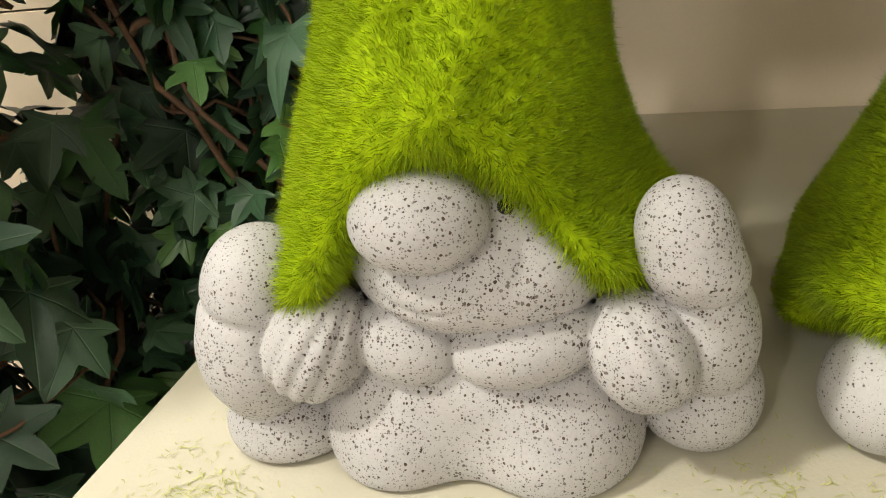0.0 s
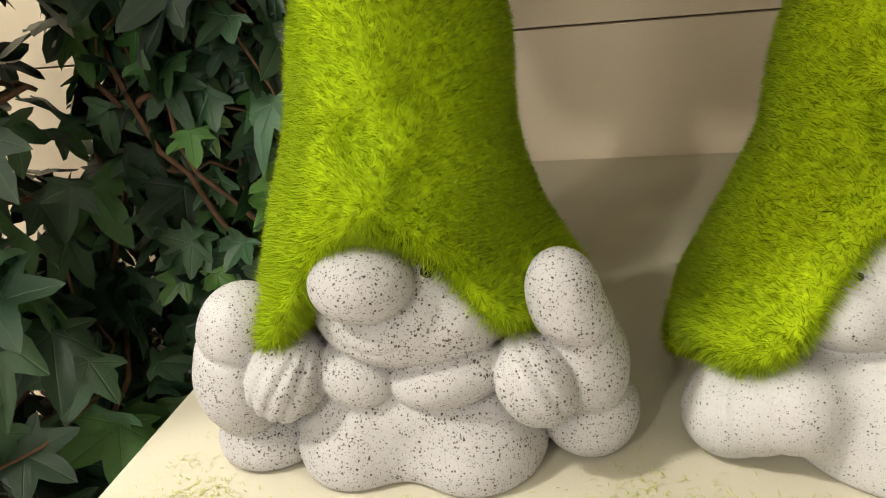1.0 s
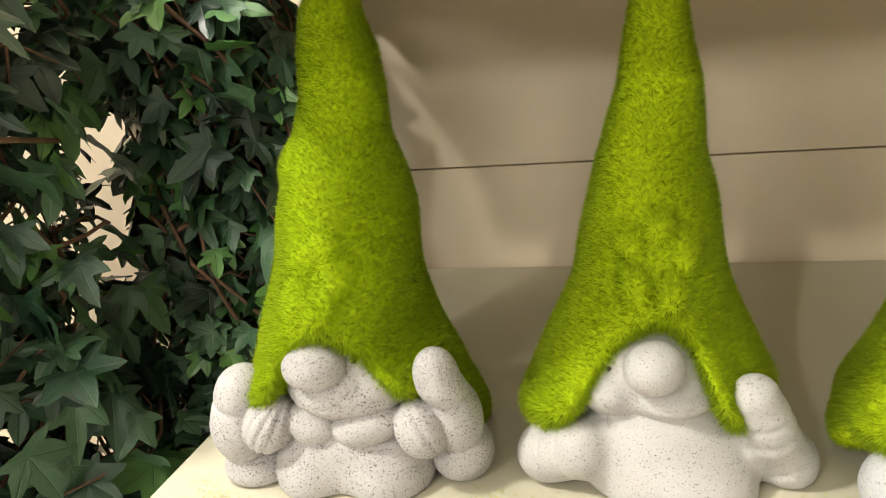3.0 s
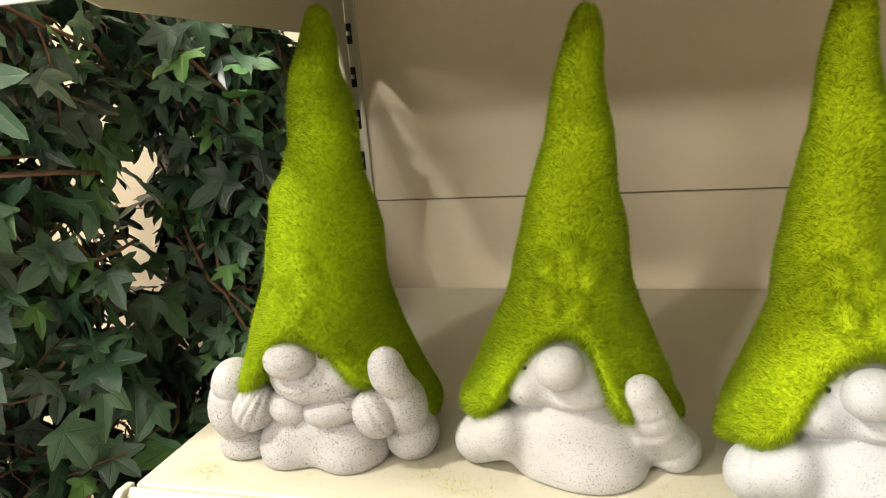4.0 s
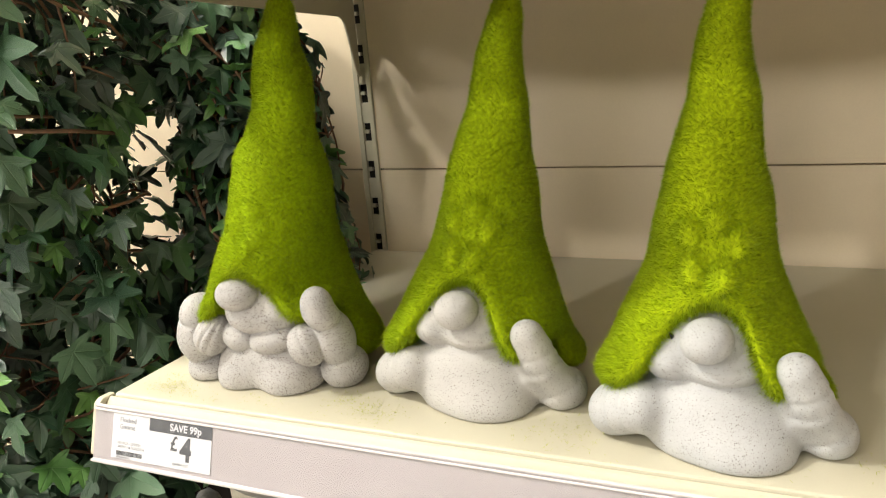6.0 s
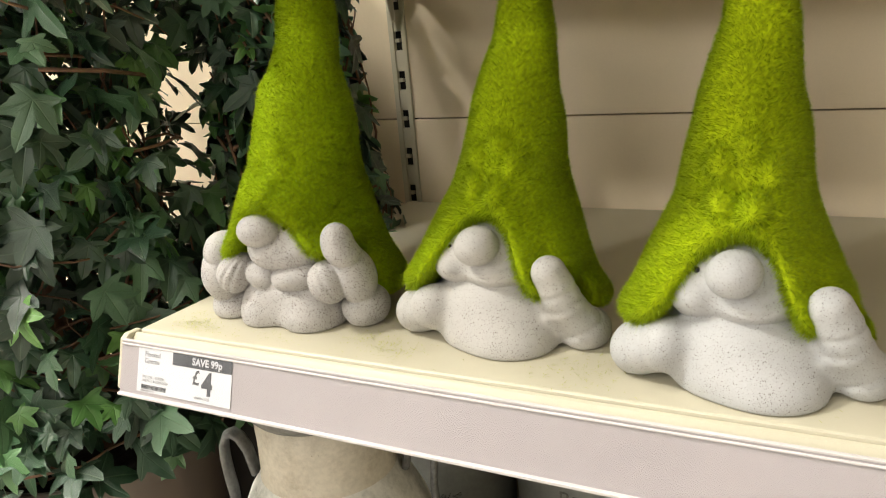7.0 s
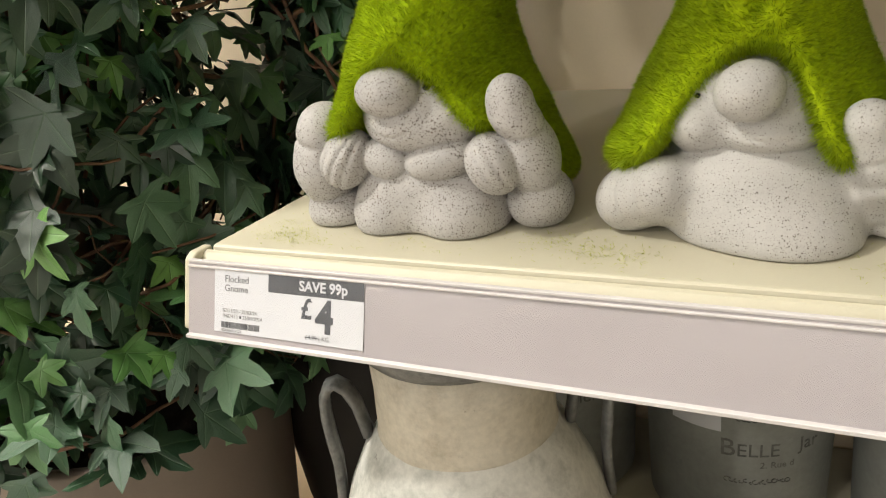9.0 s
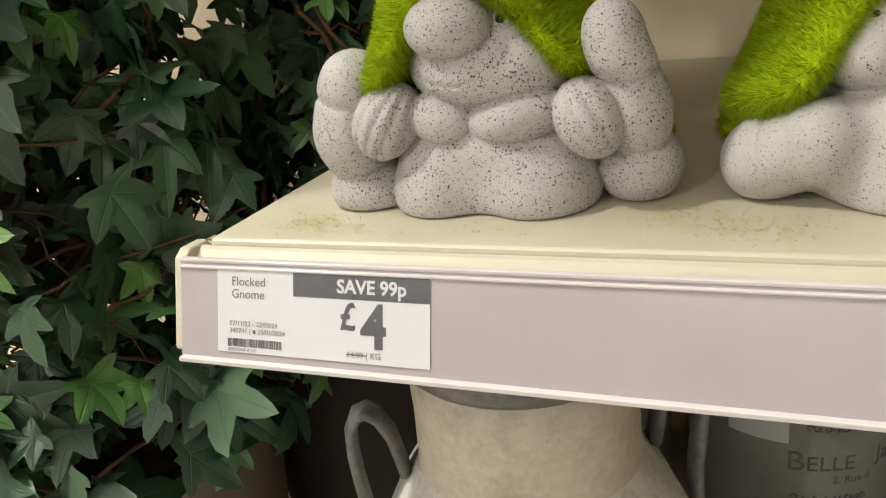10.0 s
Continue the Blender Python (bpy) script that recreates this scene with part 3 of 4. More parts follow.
def fibres(verts, quads, count, rs, length, width, arch, open_y):
    """Thin upright fibres over a surface: corner places and a normal for each corner."""
    a, b, c, e = (verts[quads[:, i]] for i in range(4))
    n = np.cross(c - a, e - b)
    area = np.linalg.norm(n, axis=1)
    n = n / (area[:, None] + 1e-12)
    pick = rs.choice(len(quads), count, p=area / area.sum())
    s, t = rs.rand(count, 1), rs.rand(count, 1)
    p = (a[pick] * (1 - s) + b[pick] * s) * (1 - t) + (e[pick] * (1 - s) + c[pick] * s) * t
    nn = n[pick]
    za = np.interp(p[:, 0], [q[0] for q in arch], [q[1] for q in arch])
    brim = np.exp(-np.abs(p[:, 2] - za - 0.006) / 0.012) * (p[:, 1] < open_y + 0.02)
    swirl = np.stack([np.sin(p[:, 2] * 210 + p[:, 0] * 90), np.cos(p[:, 0] * 170), -0.6 + 0.5 * np.sin(p[:, 0] * 130 + p[:, 2] * 160)], 1)
    tuft = (np.floor(p[:, 0] / 0.0021) * 73 + np.floor(p[:, 1] / 0.0021) * 151 + np.floor(p[:, 2] / 0.0021) * 283).astype(int) % 4001
    combed = rs.normal(0, 1, (4001, 3))[tuft]
    stray = rs.rand(count) < 0.06
    way = nn + 0.03 * swirl + 0.20 * combed + rs.normal(0, 0.22, (count, 3)) * (1 + 1.6 * stray)[:, None]
    way[:, 2] -= 0.30 * brim
    way /= np.linalg.norm(way, axis=1)[:, None]
    ln = length * (0.5 + 0.75 * rs.rand(count)) * (1 + 0.9 * brim) * (1 + 0.6 * stray)
    side = np.cross(way, rs.normal(0, 1, (count, 3)))
    side /= np.linalg.norm(side, axis=1)[:, None]
    p = p - nn * 0.0006
    w = width * (0.7 + 0.6 * rs.rand(count))[:, None]
    tri = np.stack([p - side * w / 2, p + side * w / 2, p + way * ln[:, None]], 1)
    nor = nn * 0.85 + way * 0.30 + rs.normal(0, 0.45, (count, 3))
    nor /= np.linalg.norm(nor, axis=1)[:, None]
    return tri.reshape(-1, 3), np.repeat(nor, 3, axis=0)


def gnome_mesh(name, body, prof, arch, lumps, open_y, eyes, stone, count, seed, limits, narrow):
    g, lo = grid((-0.112, -0.100, -0.004), (0.112, 0.055, 0.112), 0.00125)
    bv, bq = surface_net(body(g), lo, 0.00125)
    g, lo = grid((-0.118, -0.105, 0.0), (0.118, 0.130, 0.350), 0.0027)
    hv, hq = surface_net(hat_field(g, prof, arch, lumps, open_y, 0.25, limits, narrow), lo, 0.0027)
    rs = np.random.RandomState(seed)
    fv, fn = fibres(hv, hq, count, rs, 0.0036, 0.00026, arch, open_y)
    ev, eq = [], []
    for ex, ey, ez, er in eyes:
        bm = bmesh.new()
        bmesh.ops.create_icosphere(bm, subdivisions=2, radius=er, matrix=Matrix.Translation((ex, ey, ez)))
        off = sum(len(v) for v in ev)
        ev.append(np.array([v.co[:] for v in bm.verts]))
        bm.verts.index_update()
        eq += [[off + v.index for v in f.verts] for f in bm.faces]
        bm.free()
    ev = np.concatenate(ev)
    nb, nh, ne = len(bv), len(hv), len(ev)
    verts = np.concatenate([bv, hv, ev, fv])
    tris = np.array(eq) + nb + nh
    blades = np.arange(len(fv)).reshape(-1, 3) + nb + nh + ne
    loops = np.concatenate([bq.ravel(), (hq + nb).ravel(), tris.ravel(), blades.ravel()])
    sizes = np.concatenate([np.full(len(bq) + len(hq), 4), np.full(len(tris) + len(blades), 3)])
    me = bpy.data.meshes.new(name)
    me.vertices.add(len(verts))
    me.vertices.foreach_set("co", verts.astype(np.float32).ravel())
    me.loops.add(len(loops))
    me.loops.foreach_set("vertex_index", loops.astype(np.int32))
    me.polygons.add(len(sizes))
    me.polygons.foreach_set("loop_start", (np.cumsum(sizes) - sizes).astype(np.int32))
    me.polygons.foreach_set("material_index", np.concatenate([np.zeros(len(bq)), np.ones(len(hq)), np.full(len(tris), 2), np.ones(len(blades))]).astype(np.int32))
    me.polygons.foreach_set("use_smooth", np.ones(len(sizes), bool))
    for m in (stone, FLOCK, BEAD):
        me.materials.append(m)
    me.update(calc_edges=True)
    me.validate()
    own = np.empty(len(verts) * 3, np.float32)
    me.vertices.foreach_get("normal", own)
    own = own.reshape(-1, 3)
    own[nb + nh + ne:] = fn
    me.normals_split_custom_set_from_vertices(own.tolist())
    return me


# height, radius, axis x, axis y
HAT_A = [(0.0, 0.093, -0.002, -0.004), (0.037, 0.089, -0.003, -0.003), (0.063, 0.0770, -0.003, 0.001), (0.0885, 0.0645, -0.003, 0.005), (0.114, 0.0565, -0.0005, 0.003), (0.139, 0.0495, 0.002, 0.007), (0.164, 0.0455, 0.003, 0.011), (0.189, 0.0405, 0.003, 0.016), (0.214, 0.0330, 0.003, 0.022), (0.239, 0.0283, 0.005, 0.030), (0.2635, 0.0267, 0.003, 0.034), (0.288, 0.0215, -0.001, 0.037), (0.312, 0.0163, 0.003, 0.041), (0.327, 0.0120, 0.004, 0.043), (0.3390, 0.0080, 0.004, 0.045)]
ARCH_A = [(-0.12, 0.052), (-0.060, 0.0500), (-0.044, 0.0500), (-0.036, 0.058), (-0.028, 0.069), (-0.020, 0.080), (-0.012, 0.0925), (0.008, 0.1025), (0.021, 0.0935), (0.0315, 0.081), (0.045, 0.065), (0.056, 0.0600), (0.062, 0.0605), (0.070, 0.064), (0.12, 0.070)]
HAT_B = [(0.0, 0.090, -0.004, -0.005), (0.0234, 0.0865, 0.0, -0.005), (0.0428, 0.081, -0.003, -0.001), (0.0665, 0.0705, 0.0, 0.003), (0.090, 0.0605, 0.003, 0.008), (0.1133, 0.0520, 0.005, 0.010), (0.1366, 0.0468, 0.005, 0.015), (0.160, 0.0415, 0.006, 0.020), (0.183, 0.0368, 0.005, 0.026), (0.2057, 0.0332, 0.008, 0.031), (0.2283, 0.0275, 0.012, 0.036), (0.2511, 0.0229, 0.012, 0.040), (0.2736, 0.0201, 0.013, 0.044), (0.2957, 0.0172, 0.017, 0.049), (0.3091, 0.0135, 0.018, 0.052), (0.3215, 0.0085, 0.019, 0.054)]
ARCH_B = [(-0.12, 0.027), (-0.074, 0.031), (-0.0535, 0.037), (-0.038, 0.053), (-0.026, 0.071), (-0.012, 0.0890), (0.008, 0.0995), (0.0225, 0.0905), (0.031, 0.073), (0.039, 0.053), (0.048, 0.036), (0.056, 0.036), (0.062, 0.046), (0.12, 0.05)]
HAT_B = [(z, r * (1 - 0.05 * min(1, z / 0.07)), x + 0.001, y) for z, r, x, y in HAT_B]
PETALS = [(0.008 + 0.0185 * math.sin(a), 0.135 + 0.0180 * math.cos(a), 0.0104, 0.0052) for a in (0.15, 1.41, 2.66, 3.92, 5.18)]
BUMPS = [(0.0 + 0.016 * math.sin(a), 0.137 + 0.016 * math.cos(a), 0.0125, 0.0038) for a in (0.3, 1.55, 2.8, 4.05, 5.3)] + [ (-0.034, 0.20, 0.014, 0.004), (0.02, 0.29, 0.014, 0.003)]

mesh_a = gnome_mesh("flocked_gnome", body_a, HAT_A, ARCH_A, BUMPS, -0.014, [(0.0228, -0.0600, 0.0885, 0.0025)], STONE_A, 420000, 3, (0.0820, 0.0860), (0.72, 0.73, 0.80, 0.87, 0.97, 1.0))
mesh_b = gnome_mesh("flocked_gnome", body_b, HAT_B, ARCH_B, PETALS, -0.012, [(-0.0200, -0.0575, 0.0762, 0.0023)], STONE_B, 360000, 5, (0.0870, 0.0865), (1.0, 1.0, 1.0, 1.0, 1.0, 1.0))

HAT_C = [(z, r * (1 - 0.03 * min(1, z / 0.07)), x - 0.010 * min(1, z / 0.30), y - 0.002 * min(1, z / 0.1)) for z, r, x, y in HAT_B]
FLOWER = [(x - 0.003, z, r, 0.0058) for x, z, r, a in PETALS]
mesh_c = gnome_mesh("flocked_gnome", body_b, HAT_C, ARCH_B, FLOWER, -0.012, [(-0.0185, -0.0575, 0.0790, 0.0023)], STONE_C, 360000, 8, (0.0860, 0.0855), (1.0, 1.0, 1.0, 1.0, 1.0, 1.0))

GNOMES = "row of flocked gnomes"
gnome_a = tagged(new("flocked_gnome", mesh_a), "speckled white terracotta gnome gripping its lime green flocked hat", "garden gnome", GNOMES)
gnome_a.matrix_world = pose(0.122, 0.110, TOP)
gnome_b = tagged(new("flocked_gnome", mesh_b), "white terracotta gnome with raised arm and flower-embossed green flocked hat", "garden gnome", GNOMES)
gnome_b.matrix_world = pose(0.312, 0.125, TOP)
gnome_c = tagged(new("flocked_gnome", mesh_c), "dusty white terracotta gnome in a green flocked hat with a flower", "garden gnome", GNOMES)
gnome_c.matrix_world = pose(0.4985, 0.101, TOP)


# ---- ivy in pots ----
def leaf_mesh(seed):
    """A five-lobed ivy leaf, folded at the midrib and curled, 1 unit from stalk to tip."""
    rs = random.Random(seed)
    lobes = [(0, 1.0), (52, 0.80), (108, 0.56), (-52, 0.80), (-108, 0.56)]
    outline = []
    for i, (deg, r) in enumerate(sorted(lobes)):
        k = rs.uniform(0.88, 1.1)
        outline += [(deg - 17, r * 0.66 * k, 0.0), (deg - 7, r * 0.87 * k, 0.3), (deg + rs.uniform(-3, 3), r * k, 1.0), (deg + 7, r * 0.87 * k, 0.3), (deg + 17, r * 0.66 * k, 0.0)]
        nxt = deg + 26 if deg < 100 else 180
        outline.append((nxt, 0.43 if deg < 100 else 0.14, 0.0))
    curl, fold, twist = rs.uniform(0.10, 0.38), rs.uniform(0.10, 0.32), rs.uniform(-0.3, 0.3)

    def place(deg, r):
        a = radians(deg)
        x, y = r * math.sin(a), r * math.cos(a)
        return (x, y, fold * abs(x) - curl * (x * x + y * y) + twist * x * y + 0.05 * math.sin(7 * x + 5 * y + seed))

    bm = bmesh.new()
    lay = bm.verts.layers.float.new("vein")
    mid = bm.verts.new(place(0, 0))
    mid[lay] = 1.0
    inner, outer = [], []
    for deg, r, v in outline:
        for ring, k in ((inner, 0.5), (outer, 1.0)):
            q = bm.verts.new(place(deg, r * k))
            q[lay] = v
            ring.append(q)
    n = len(outline)
    for i in range(n):
        j = (i + 1) % n
        bm.faces.new((mid, inner[j], inner[i]))
        bm.faces.new((inner[i], inner[j], outer[j], outer[i]))
    for f in bm.faces:
        f.smooth = True
    me = bpy.data.meshes.new("leaf")
    bm.to_mesh(me)
    bm.free()
    me.materials.append(LEAF)
    return me


LEAVES = [leaf_mesh(s) for s in range(9)]


def leaf_pose(p, out, size, rs, droop=0.5):
    """Leaf at p with its face towards out and its tip hanging."""
    z = (out * 0.8 + Vector((rs.uniform(-1, 1), rs.uniform(-1, 1), rs.uniform(-0.1, 1.5)))).normalized()
    down = Vector((rs.uniform(-0.9, 0.9), rs.uniform(-0.9, 0.9), -droop - rs.random()))
    y = (down - z * down.dot(z)).normalized()
    x = y.cross(z)
    m = Matrix((x, y, z)).transposed().to_4x4()
    m.translation = p
    return m @ Matrix.Diagonal((size * rs.uniform(0.85, 1.15), size, size, 1))


def joined_leaves(name, poses, rs, parent):
    """The leaves too deep to pick apart, in one mesh."""
    vs, fs, vein, off = [], [], [], 0
    for m in poses:
        me = rs.choice(LEAVES)
        vs += [tuple(m @ v.co) for v in me.vertices]
        vein += [d.value for d in me.attributes["vein"].data]
        fs += [[off + i for i in f.vertices] for f in me.polygons]
        off += len(me.vertices)
    me = bpy.data.meshes.new(name)
    me.from_pydata(vs, [], fs)
    me.attributes.new("vein", "FLOAT", "POINT").data.foreach_set("value", vein)
    me.polygons.foreach_set("use_smooth", [True] * len(fs))
    me.materials.append(LEAF)
    return tagged(mesh_object(name, me, parent), kind="stuff")


def ivy_plant(x, y, pot_profile, pot_mat, rim_r, rim_z, column, top, seed, facing, near, inner, label, lean=0.0, grow=1.0):
    """column: (height, radius) of the leafy surface; facing: the arc, in degrees, that gets the leaves picked out singly."""
    rs = random.Random(seed)
    ob = tagged(new("potted_ivy"), label, "potted ivy", "potted ivy plants")
    ob.matrix_world = pose(x, y, 0)
    part("pot", lathe(pot_profile, 72), pot_mat, ob, smooth=True)
    part("soil", lathe([(rim_r * 0.93, rim_z - 0.035), (rim_r * 0.6, rim_z - 0.022), (0, rim_z - 0.018)], 40, 0.05, seed), SOIL, ob, smooth=True)
    shift = lambda z: lean * max(0.0, z - 0.95)
    radius = lambda z: float(np.interp(z, [c[0] for c in column], [c[1] for c in column]))
    bm = bmesh.new()
    for k in range(5):
        a = rs.uniform(0, 6.28)
        pts = [(shift(rim_z + h * (top - rim_z)) + 0.02 * math.cos(a + h * 5), 0.02 * math.sin(a + h * 5), rim_z - 0.03 + h * (top - rim_z)) for h in np.linspace(0, 1, 24)]
        tube(bm, pts, 0.013, 7)
    part("trunk", bm, VINE, ob, smooth=True)
    bm = bmesh.new()
    for k in range(210):
        a, z = rs.uniform(0, 6.28), rs.uniform(rim_z - 0.02, top - 0.1)
        pts, r = [], rs.uniform(0.50, 0.92)
        da, dz = rs.uniform(-0.28, 0.28), rs.uniform(-0.01, 0.035)
        for s in range(9):
            rr = radius(z) * (r + 0.08 * math.sin(s * 0.9 + k))
            pts.append((shift(z) + rr * math.cos(a), rr * math.sin(a), z))
            a += da + rs.uniform(-0.12, 0.12)
            z += dz + rs.uniform(-0.008, 0.008)
        tube(bm, pts, rs.uniform(0.0009, 0.0024), 4)
    part("vine_tangle", bm, VINE, ob, "tangled brown vine stems", smooth=True)
    for k in range(near):
        lo, hi = facing
        a = radians(rs.uniform(lo, hi))
        z = rim_z + 0.008 + (top - rim_z - 0.012) * rs.random() ** 1.2
        r = radius(z) * rs.uniform(0.78, 1.05)
        out = Vector((math.cos(a), math.sin(a), 0.12))
        size = grow * rs.choice((0.025, 0.030, 0.035, 0.040)) * rs.uniform(0.85, 1.15)
        lf = mesh_object("leaf", rs.choice(LEAVES), ob)
        lf.matrix_basis = leaf_pose(Vector((shift(z) + r * math.cos(a), r * math.sin(a), z)), out, size, rs, -0.35 if z < rim_z + 0.05 else 0.5)
    deep = []
    for k in range(inner):
        a = rs.uniform(0, 6.28)
        z = rim_z + 0.030 + (top - rim_z - 0.03) * rs.random()
        r = radius(z) * rs.uniform(0.3, 0.93)
        deep.append(leaf_pose(Vector((shift(z) + r * math.cos(a), r * math.sin(a), z)), Vector((math.cos(a), math.sin(a), 0.1)), rs.uniform(0.024, 0.038), rs))
    joined_leaves("inner_leaves", deep, rs, ob)
    return ob


POT_PROFILE = [(0.0, 0.145), (0.118, 0.145), (0.121, 0.152), (0.151, 0.468), (0.156, 0.479), (0.156, 0.487), (0.150, 0.487), (0.145, 0.472), (0.142, 0.440), (0.0, 0.440)]
ivy_plant(-0.268, 0.130, POT_PROFILE, POT, 0.152, 0.487, [(0.42, 0.165), (0.49, 0.185), (0.54, 0.205), (0.60, 0.19), (0.72, 0.172), (0.80, 0.172), (0.92, 0.168), (1.0, 0.19), (1.2, 0.18), (1.5, 0.14)], 1.34, 11, (-150, 60), 420, 2300, "leafy ivy column with brown stems in a taupe pot", grow=1.3)
BOWL = [(0.0, 0.145), (0.078, 0.145), (0.108, 0.17), (0.145, 0.28), (0.158, 0.40), (0.160, 0.50), (0.156, 0.512), (0.150, 0.50), (0.146, 0.46), (0.0, 0.46)]
ivy_plant(-0.074, 0.352, BOWL, BLACK_POT, 0.155, 0.51, [(0.4, 0.13), (0.6, 0.14), (0.72, 0.13), (0.80, 0.108), (0.90, 0.100), (0.98, 0.105), (1.05, 0.105), (1.12, 0.08)], 1.12, 23, (-170, 20), 300, 1500, "shaded ivy column in a rounded black pot", lean=-0.45, grow=1.1)
SMALL = [(0.0, 0.145), (0.11, 0.145), (0.116, 0.152), (0.15, 0.465), (0.153, 0.475), (0.153, 0.482), (0.147, 0.482), (0.14, 0.44), (0.0, 0.44)]
ivy_plant(-0.585, 0.10, SMALL, POT, 0.15, 0.48, [(0.45, 0.17), (0.6, 0.16), (0.9, 0.15), (1.4, 0.12)], 1.35, 37, (-120, 40), 110, 500, "ivy column in a taupe pot further along the plinth")


# ---- zinc planters on the low shelf ----
def churn(x, y):
    """A milk churn planter with rolled rim and two strap handles."""
    ob = tagged(new("churn_planter"), "whitewashed zinc milk churn planter with two handles", "planter")
    ob.matrix_world = pose(x, y, 0.285, 0, 0, 24)
    part("body", lathe([(0, -0.045), (0.094, -0.045), (0.098, -0.039), (0.107, 0.02), (0.110, 0.075), (0.108, 0.105), (0.103, 0.130), (0.092, 0.166), (0.078, 0.196), (0.0660, 0.214)], 72, 0.012, 3), WHITEWASH, ob, smooth=True)
    part("neck", lathe([(0.0662, 0.212), (0.0650, 0.218), (0.0640, 0.250), (0.0652, 0.288), (0.0630, 0.288), (0.0620, 0.250), (0.0620, 0.211)], 72, 0.006, 4), NECK, ob, "aged cream neck with rust stain", smooth=True)
    part("rim", lathe([(0.0625, 0.283), (0.0660, 0.279), (0.0705, 0.284), (0.0745, 0.293), (0.0750, 0.300), (0.0720, 0.302), (0.0685, 0.297), (0.0625, 0.292), (0.0625, 0.283)], 72), OLD_ZINC, ob, "dark rolled zinc rim", smooth=True)
    part("inside", lathe([(0.0624, 0.288), (0.061, 0.16), (0, 0.14)], 48), OLD_ZINC, ob, smooth=True)
    for s in (-1, 1):
        pts = [(r - 0.006, z) for r, z in ((0.0800, 0.206), (0.0850, 0.232), (0.0910, 0.245), (0.0975, 0.2500), (0.1035, 0.2480), (0.1075, 0.2390), (0.1085, 0.224), (0.1075, 0.205), (0.1055, 0.185), (0.1060, 0.165), (0.1080, 0.140))]
        bm = bmesh.new()
        rings = []
        for i, (r, z) in enumerate(pts):
            q, p = pts[min(i + 1, len(pts) - 1)], pts[max(i - 1, 0)]
            t = Vector((q[0] - p[0], 0, q[1] - p[1])).normalized()
            nrm = Vector((-t.z, 0, t.x))
            c = Vector((r, 0, z))
            rings.append([bm.verts.new(c + Vector((0, w * 0.0092, 0)) + nrm * e * 0.0040) for w, e in ((-1, 0), (-0.75, 0.75), (0, 1), (0.75, 0.75), (1, 0), (0.75, -0.75), (0, -1), (-0.75, -0.75))])
        for a, b in zip(rings, rings[1:]):
            for k in range(8):
                bm.faces.new((a[k], a[(k + 1) % 8], b[(k + 1) % 8], b[k]))
        bm.faces.new(rings[0])
        bm.faces.new(rings[-1][::-1])
        for v in bm.verts:
            v.co.x *= s
        part("handle", bm, OLD_ZINC, ob, "grey strap handle", smooth=True)
    for o in ob.children:
        o.location.z += 0.045
    return ob


churn(0.130, 0.084)


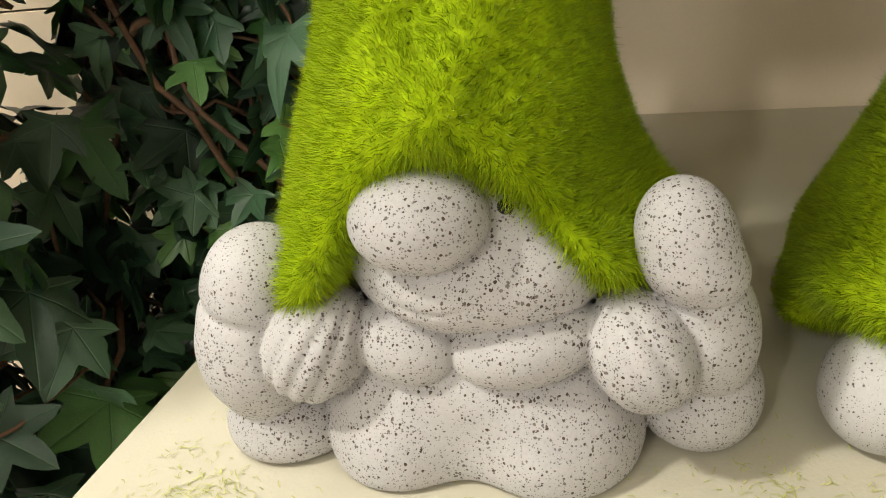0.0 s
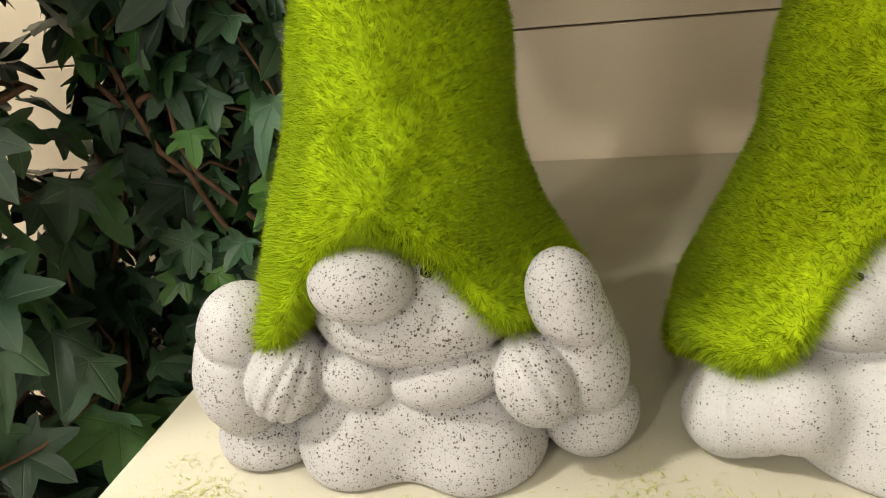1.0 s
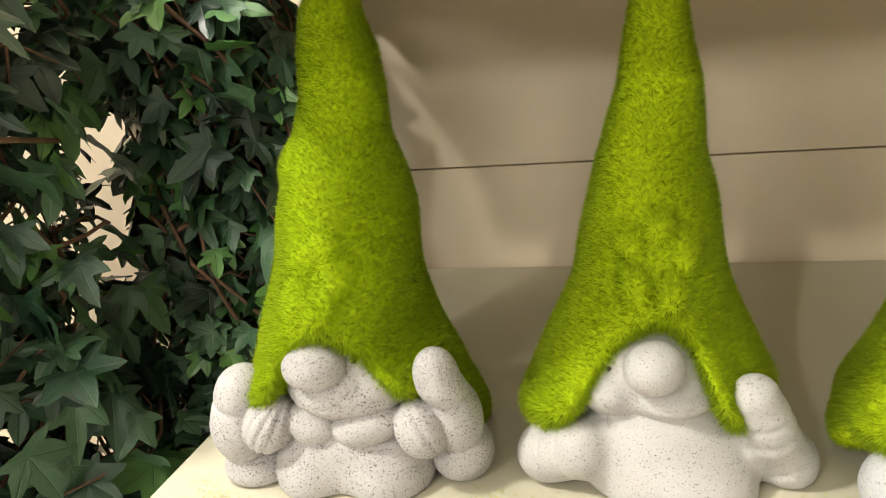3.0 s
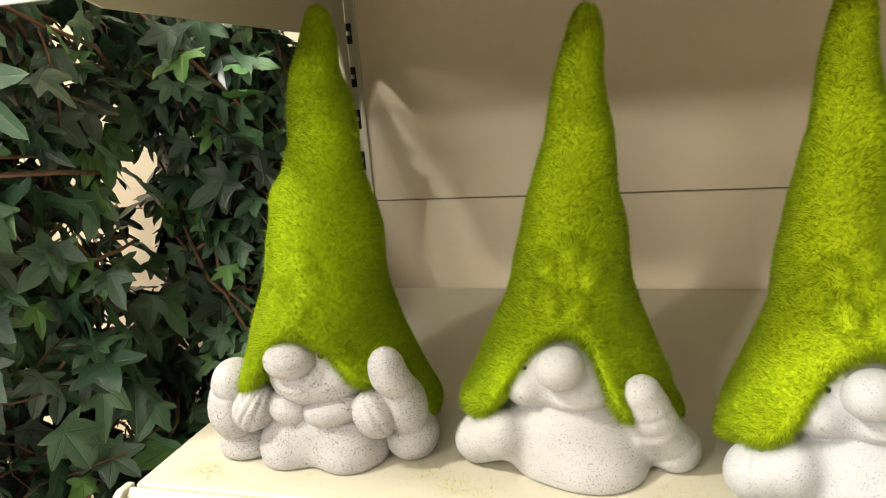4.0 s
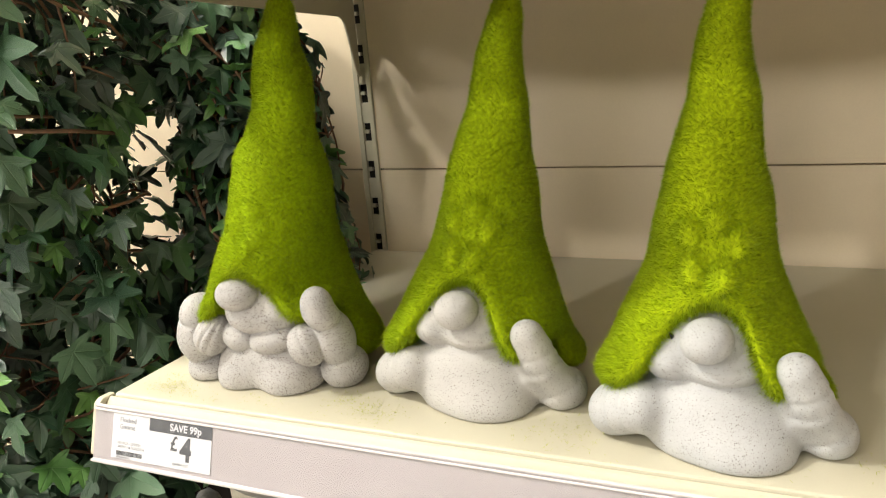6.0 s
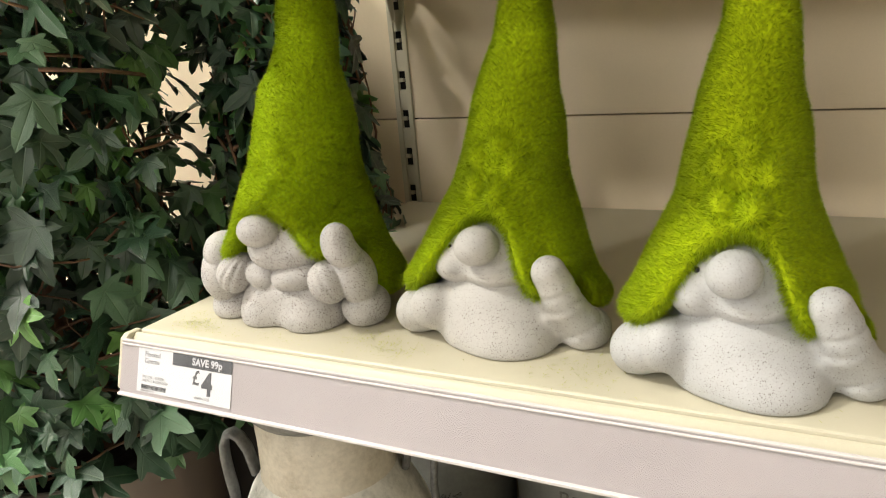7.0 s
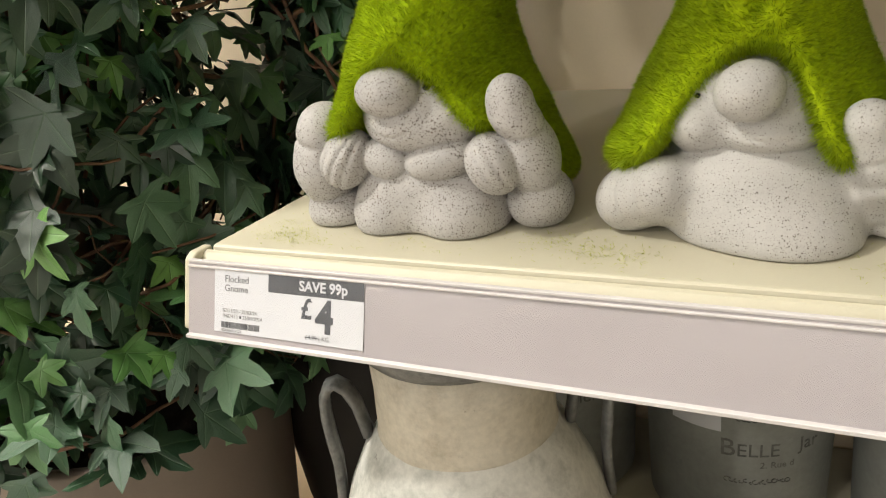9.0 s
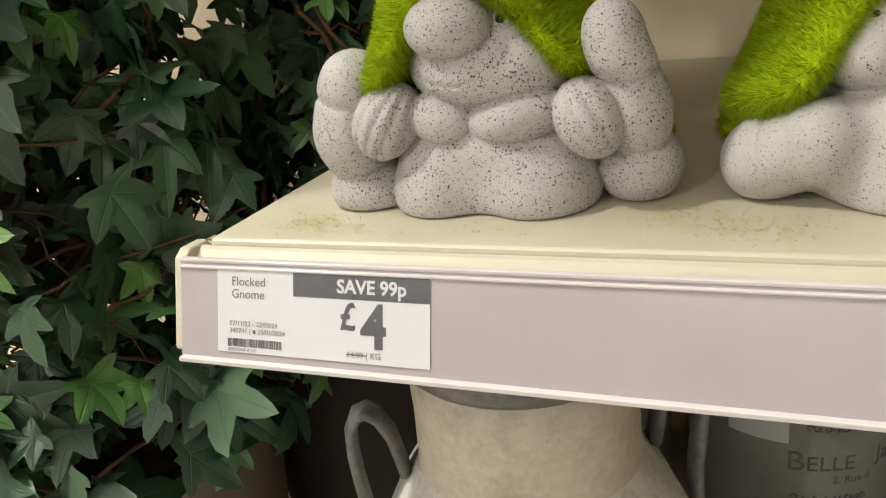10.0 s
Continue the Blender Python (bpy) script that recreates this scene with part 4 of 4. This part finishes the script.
def bucket(x, y, words, seed, sticker=False):
    ob = tagged(new("zinc_bucket"), "grey weathered zinc bucket with stamped lettering" if words else "plain grey weathered zinc bucket", "planter", "zinc buckets on the low shelf")
    ob.matrix_world = pose(x, y, 0.285)
    part("body", lathe([(0, 0), (0.086, 0), (0.089, 0.005), (0.097, 0.245), (0.099, 0.252), (0.0965, 0.256), (0.093, 0.250), (0.085, 0.008), (0, 0.008)], 64, 0.0, seed), ZINC, ob, smooth=True)

    def wrap(lf, ang, z):
        z += 0.045
        for v in lf.data.vertices:
            r = 0.0888 + 0.0333 * (z + v.co.y) + 0.0003 + v.co.z * 2
            a = ang + v.co.x / 0.094
            v.co = (r * math.cos(a), r * math.sin(a), z + v.co.y)

    for text, size, deg, z in words:
        lf = lettering(text, size, OLD_ZINC, ob, Matrix.Identity(4), 0.0, label="dark stamped lettering")
        wrap(lf, radians(deg), z)
    if words:
        for z, n, deg in ((0.028, 14, -90), (0.098, 10, -84)):
            bm = bmesh.new()
            rs = random.Random(seed)
            for k in range(n):
                c, rad = Vector((k * 0.0044, rs.uniform(-0.0015, 0.0015), 0)), rs.uniform(0.0014, 0.0032)
                pts = [c + Vector((rad * math.cos(t), rad * math.sin(t) * 0.8, 0)) for t in np.linspace(rs.uniform(0, 3), rs.uniform(4.5, 7), 9)]
                tube(bm, pts, 0.00040, 4)
            sc = part("scrollwork", bm, OLD_ZINC, ob, "dark stamped scrollwork")
            wrap(sc, radians(deg), z)
    if sticker:
        bm = bmesh.new()
        bmesh.ops.create_grid(bm, x_segments=10, y_segments=1, size=0.5)
        for v in bm.verts:
            v.co.x, v.co.y, v.co.z = v.co.x * 0.050, v.co.y * 0.030, 0.0004
        lab = part("sticker", bm, PAPER, ob, "blank cream paper sticker")
        wrap(lab, radians(-109), 0.098)
    return ob


TEXT = [("B", 0.0275, -95, 0.0570), ("ELLE", 0.0205, -85.5, 0.0570), ("Jar", 0.0205, -49, 0.060), ("2. Rue d", 0.0100, -72, 0.0440)]
bucket(0.287, 0.398, TEXT, 2, True)
bucket(0.087, 0.396, [("niere", 0.0205, -62, 0.080)], 5)
bucket(0.487, 0.397, [], 8)
bucket(0.690, 0.395, [], 9)


# ---- loose flock on the shelf ----
def loose_flock():
    rs = np.random.RandomState(12)
    vs, fs = [], []
    spots = [(0.045, 0.030, 0.010, 0.007, 120), (0.062, 0.024, 0.012, 0.006, 60), (0.03, 0.04, 0.008, 0.012, 60), (0.13, 0.022, 0.03, 0.008, 50), (0.225, 0.045, 0.018, 0.012, 160), (0.255, 0.03, 0.014, 0.008, 110), (0.40, 0.04, 0.022, 0.014, 160), (0.62, 0.05, 0.02, 0.012, 90), (0.35, 0.05, 0.3, 0.05, 110)]
    for cx, cy, sx, sy, n in spots:
        for k in range(n):
            x, y = rs.normal(cx, sx), rs.normal(cy, sy)
            if not (0.004 < x < 1.0 and 0.005 < y < 0.45):
                continue
            a, ln, w = rs.uniform(0, 6.28), rs.uniform(0.0018, 0.0048), 0.00018
            d, s = np.array([math.cos(a), math.sin(a), 0]), np.array([-math.sin(a), math.cos(a), 0])
            c, z = np.array([x, y, TOP + 0.0003]), np.array([0, 0, rs.uniform(0.0, 0.0012)])
            i = len(vs)
            vs += [tuple(c - s * w), tuple(c + s * w), tuple(c + d * ln * 0.5 + s * w + z + s * 0.0004), tuple(c + d * ln * 0.5 - s * w + z + s * 0.0004), tuple(c + d * ln)]
            fs += [(i, i + 1, i + 2, i + 3), (i + 3, i + 2, i + 4)]
    me = bpy.data.meshes.new("loose_flock")
    me.from_pydata(vs, [], fs)
    me.materials.append(SHED)
    tagged(new("loose_flock", me), "shed green flock fibres scattered on the shelf", "loose fibres", kind="stuff")


loose_flock()
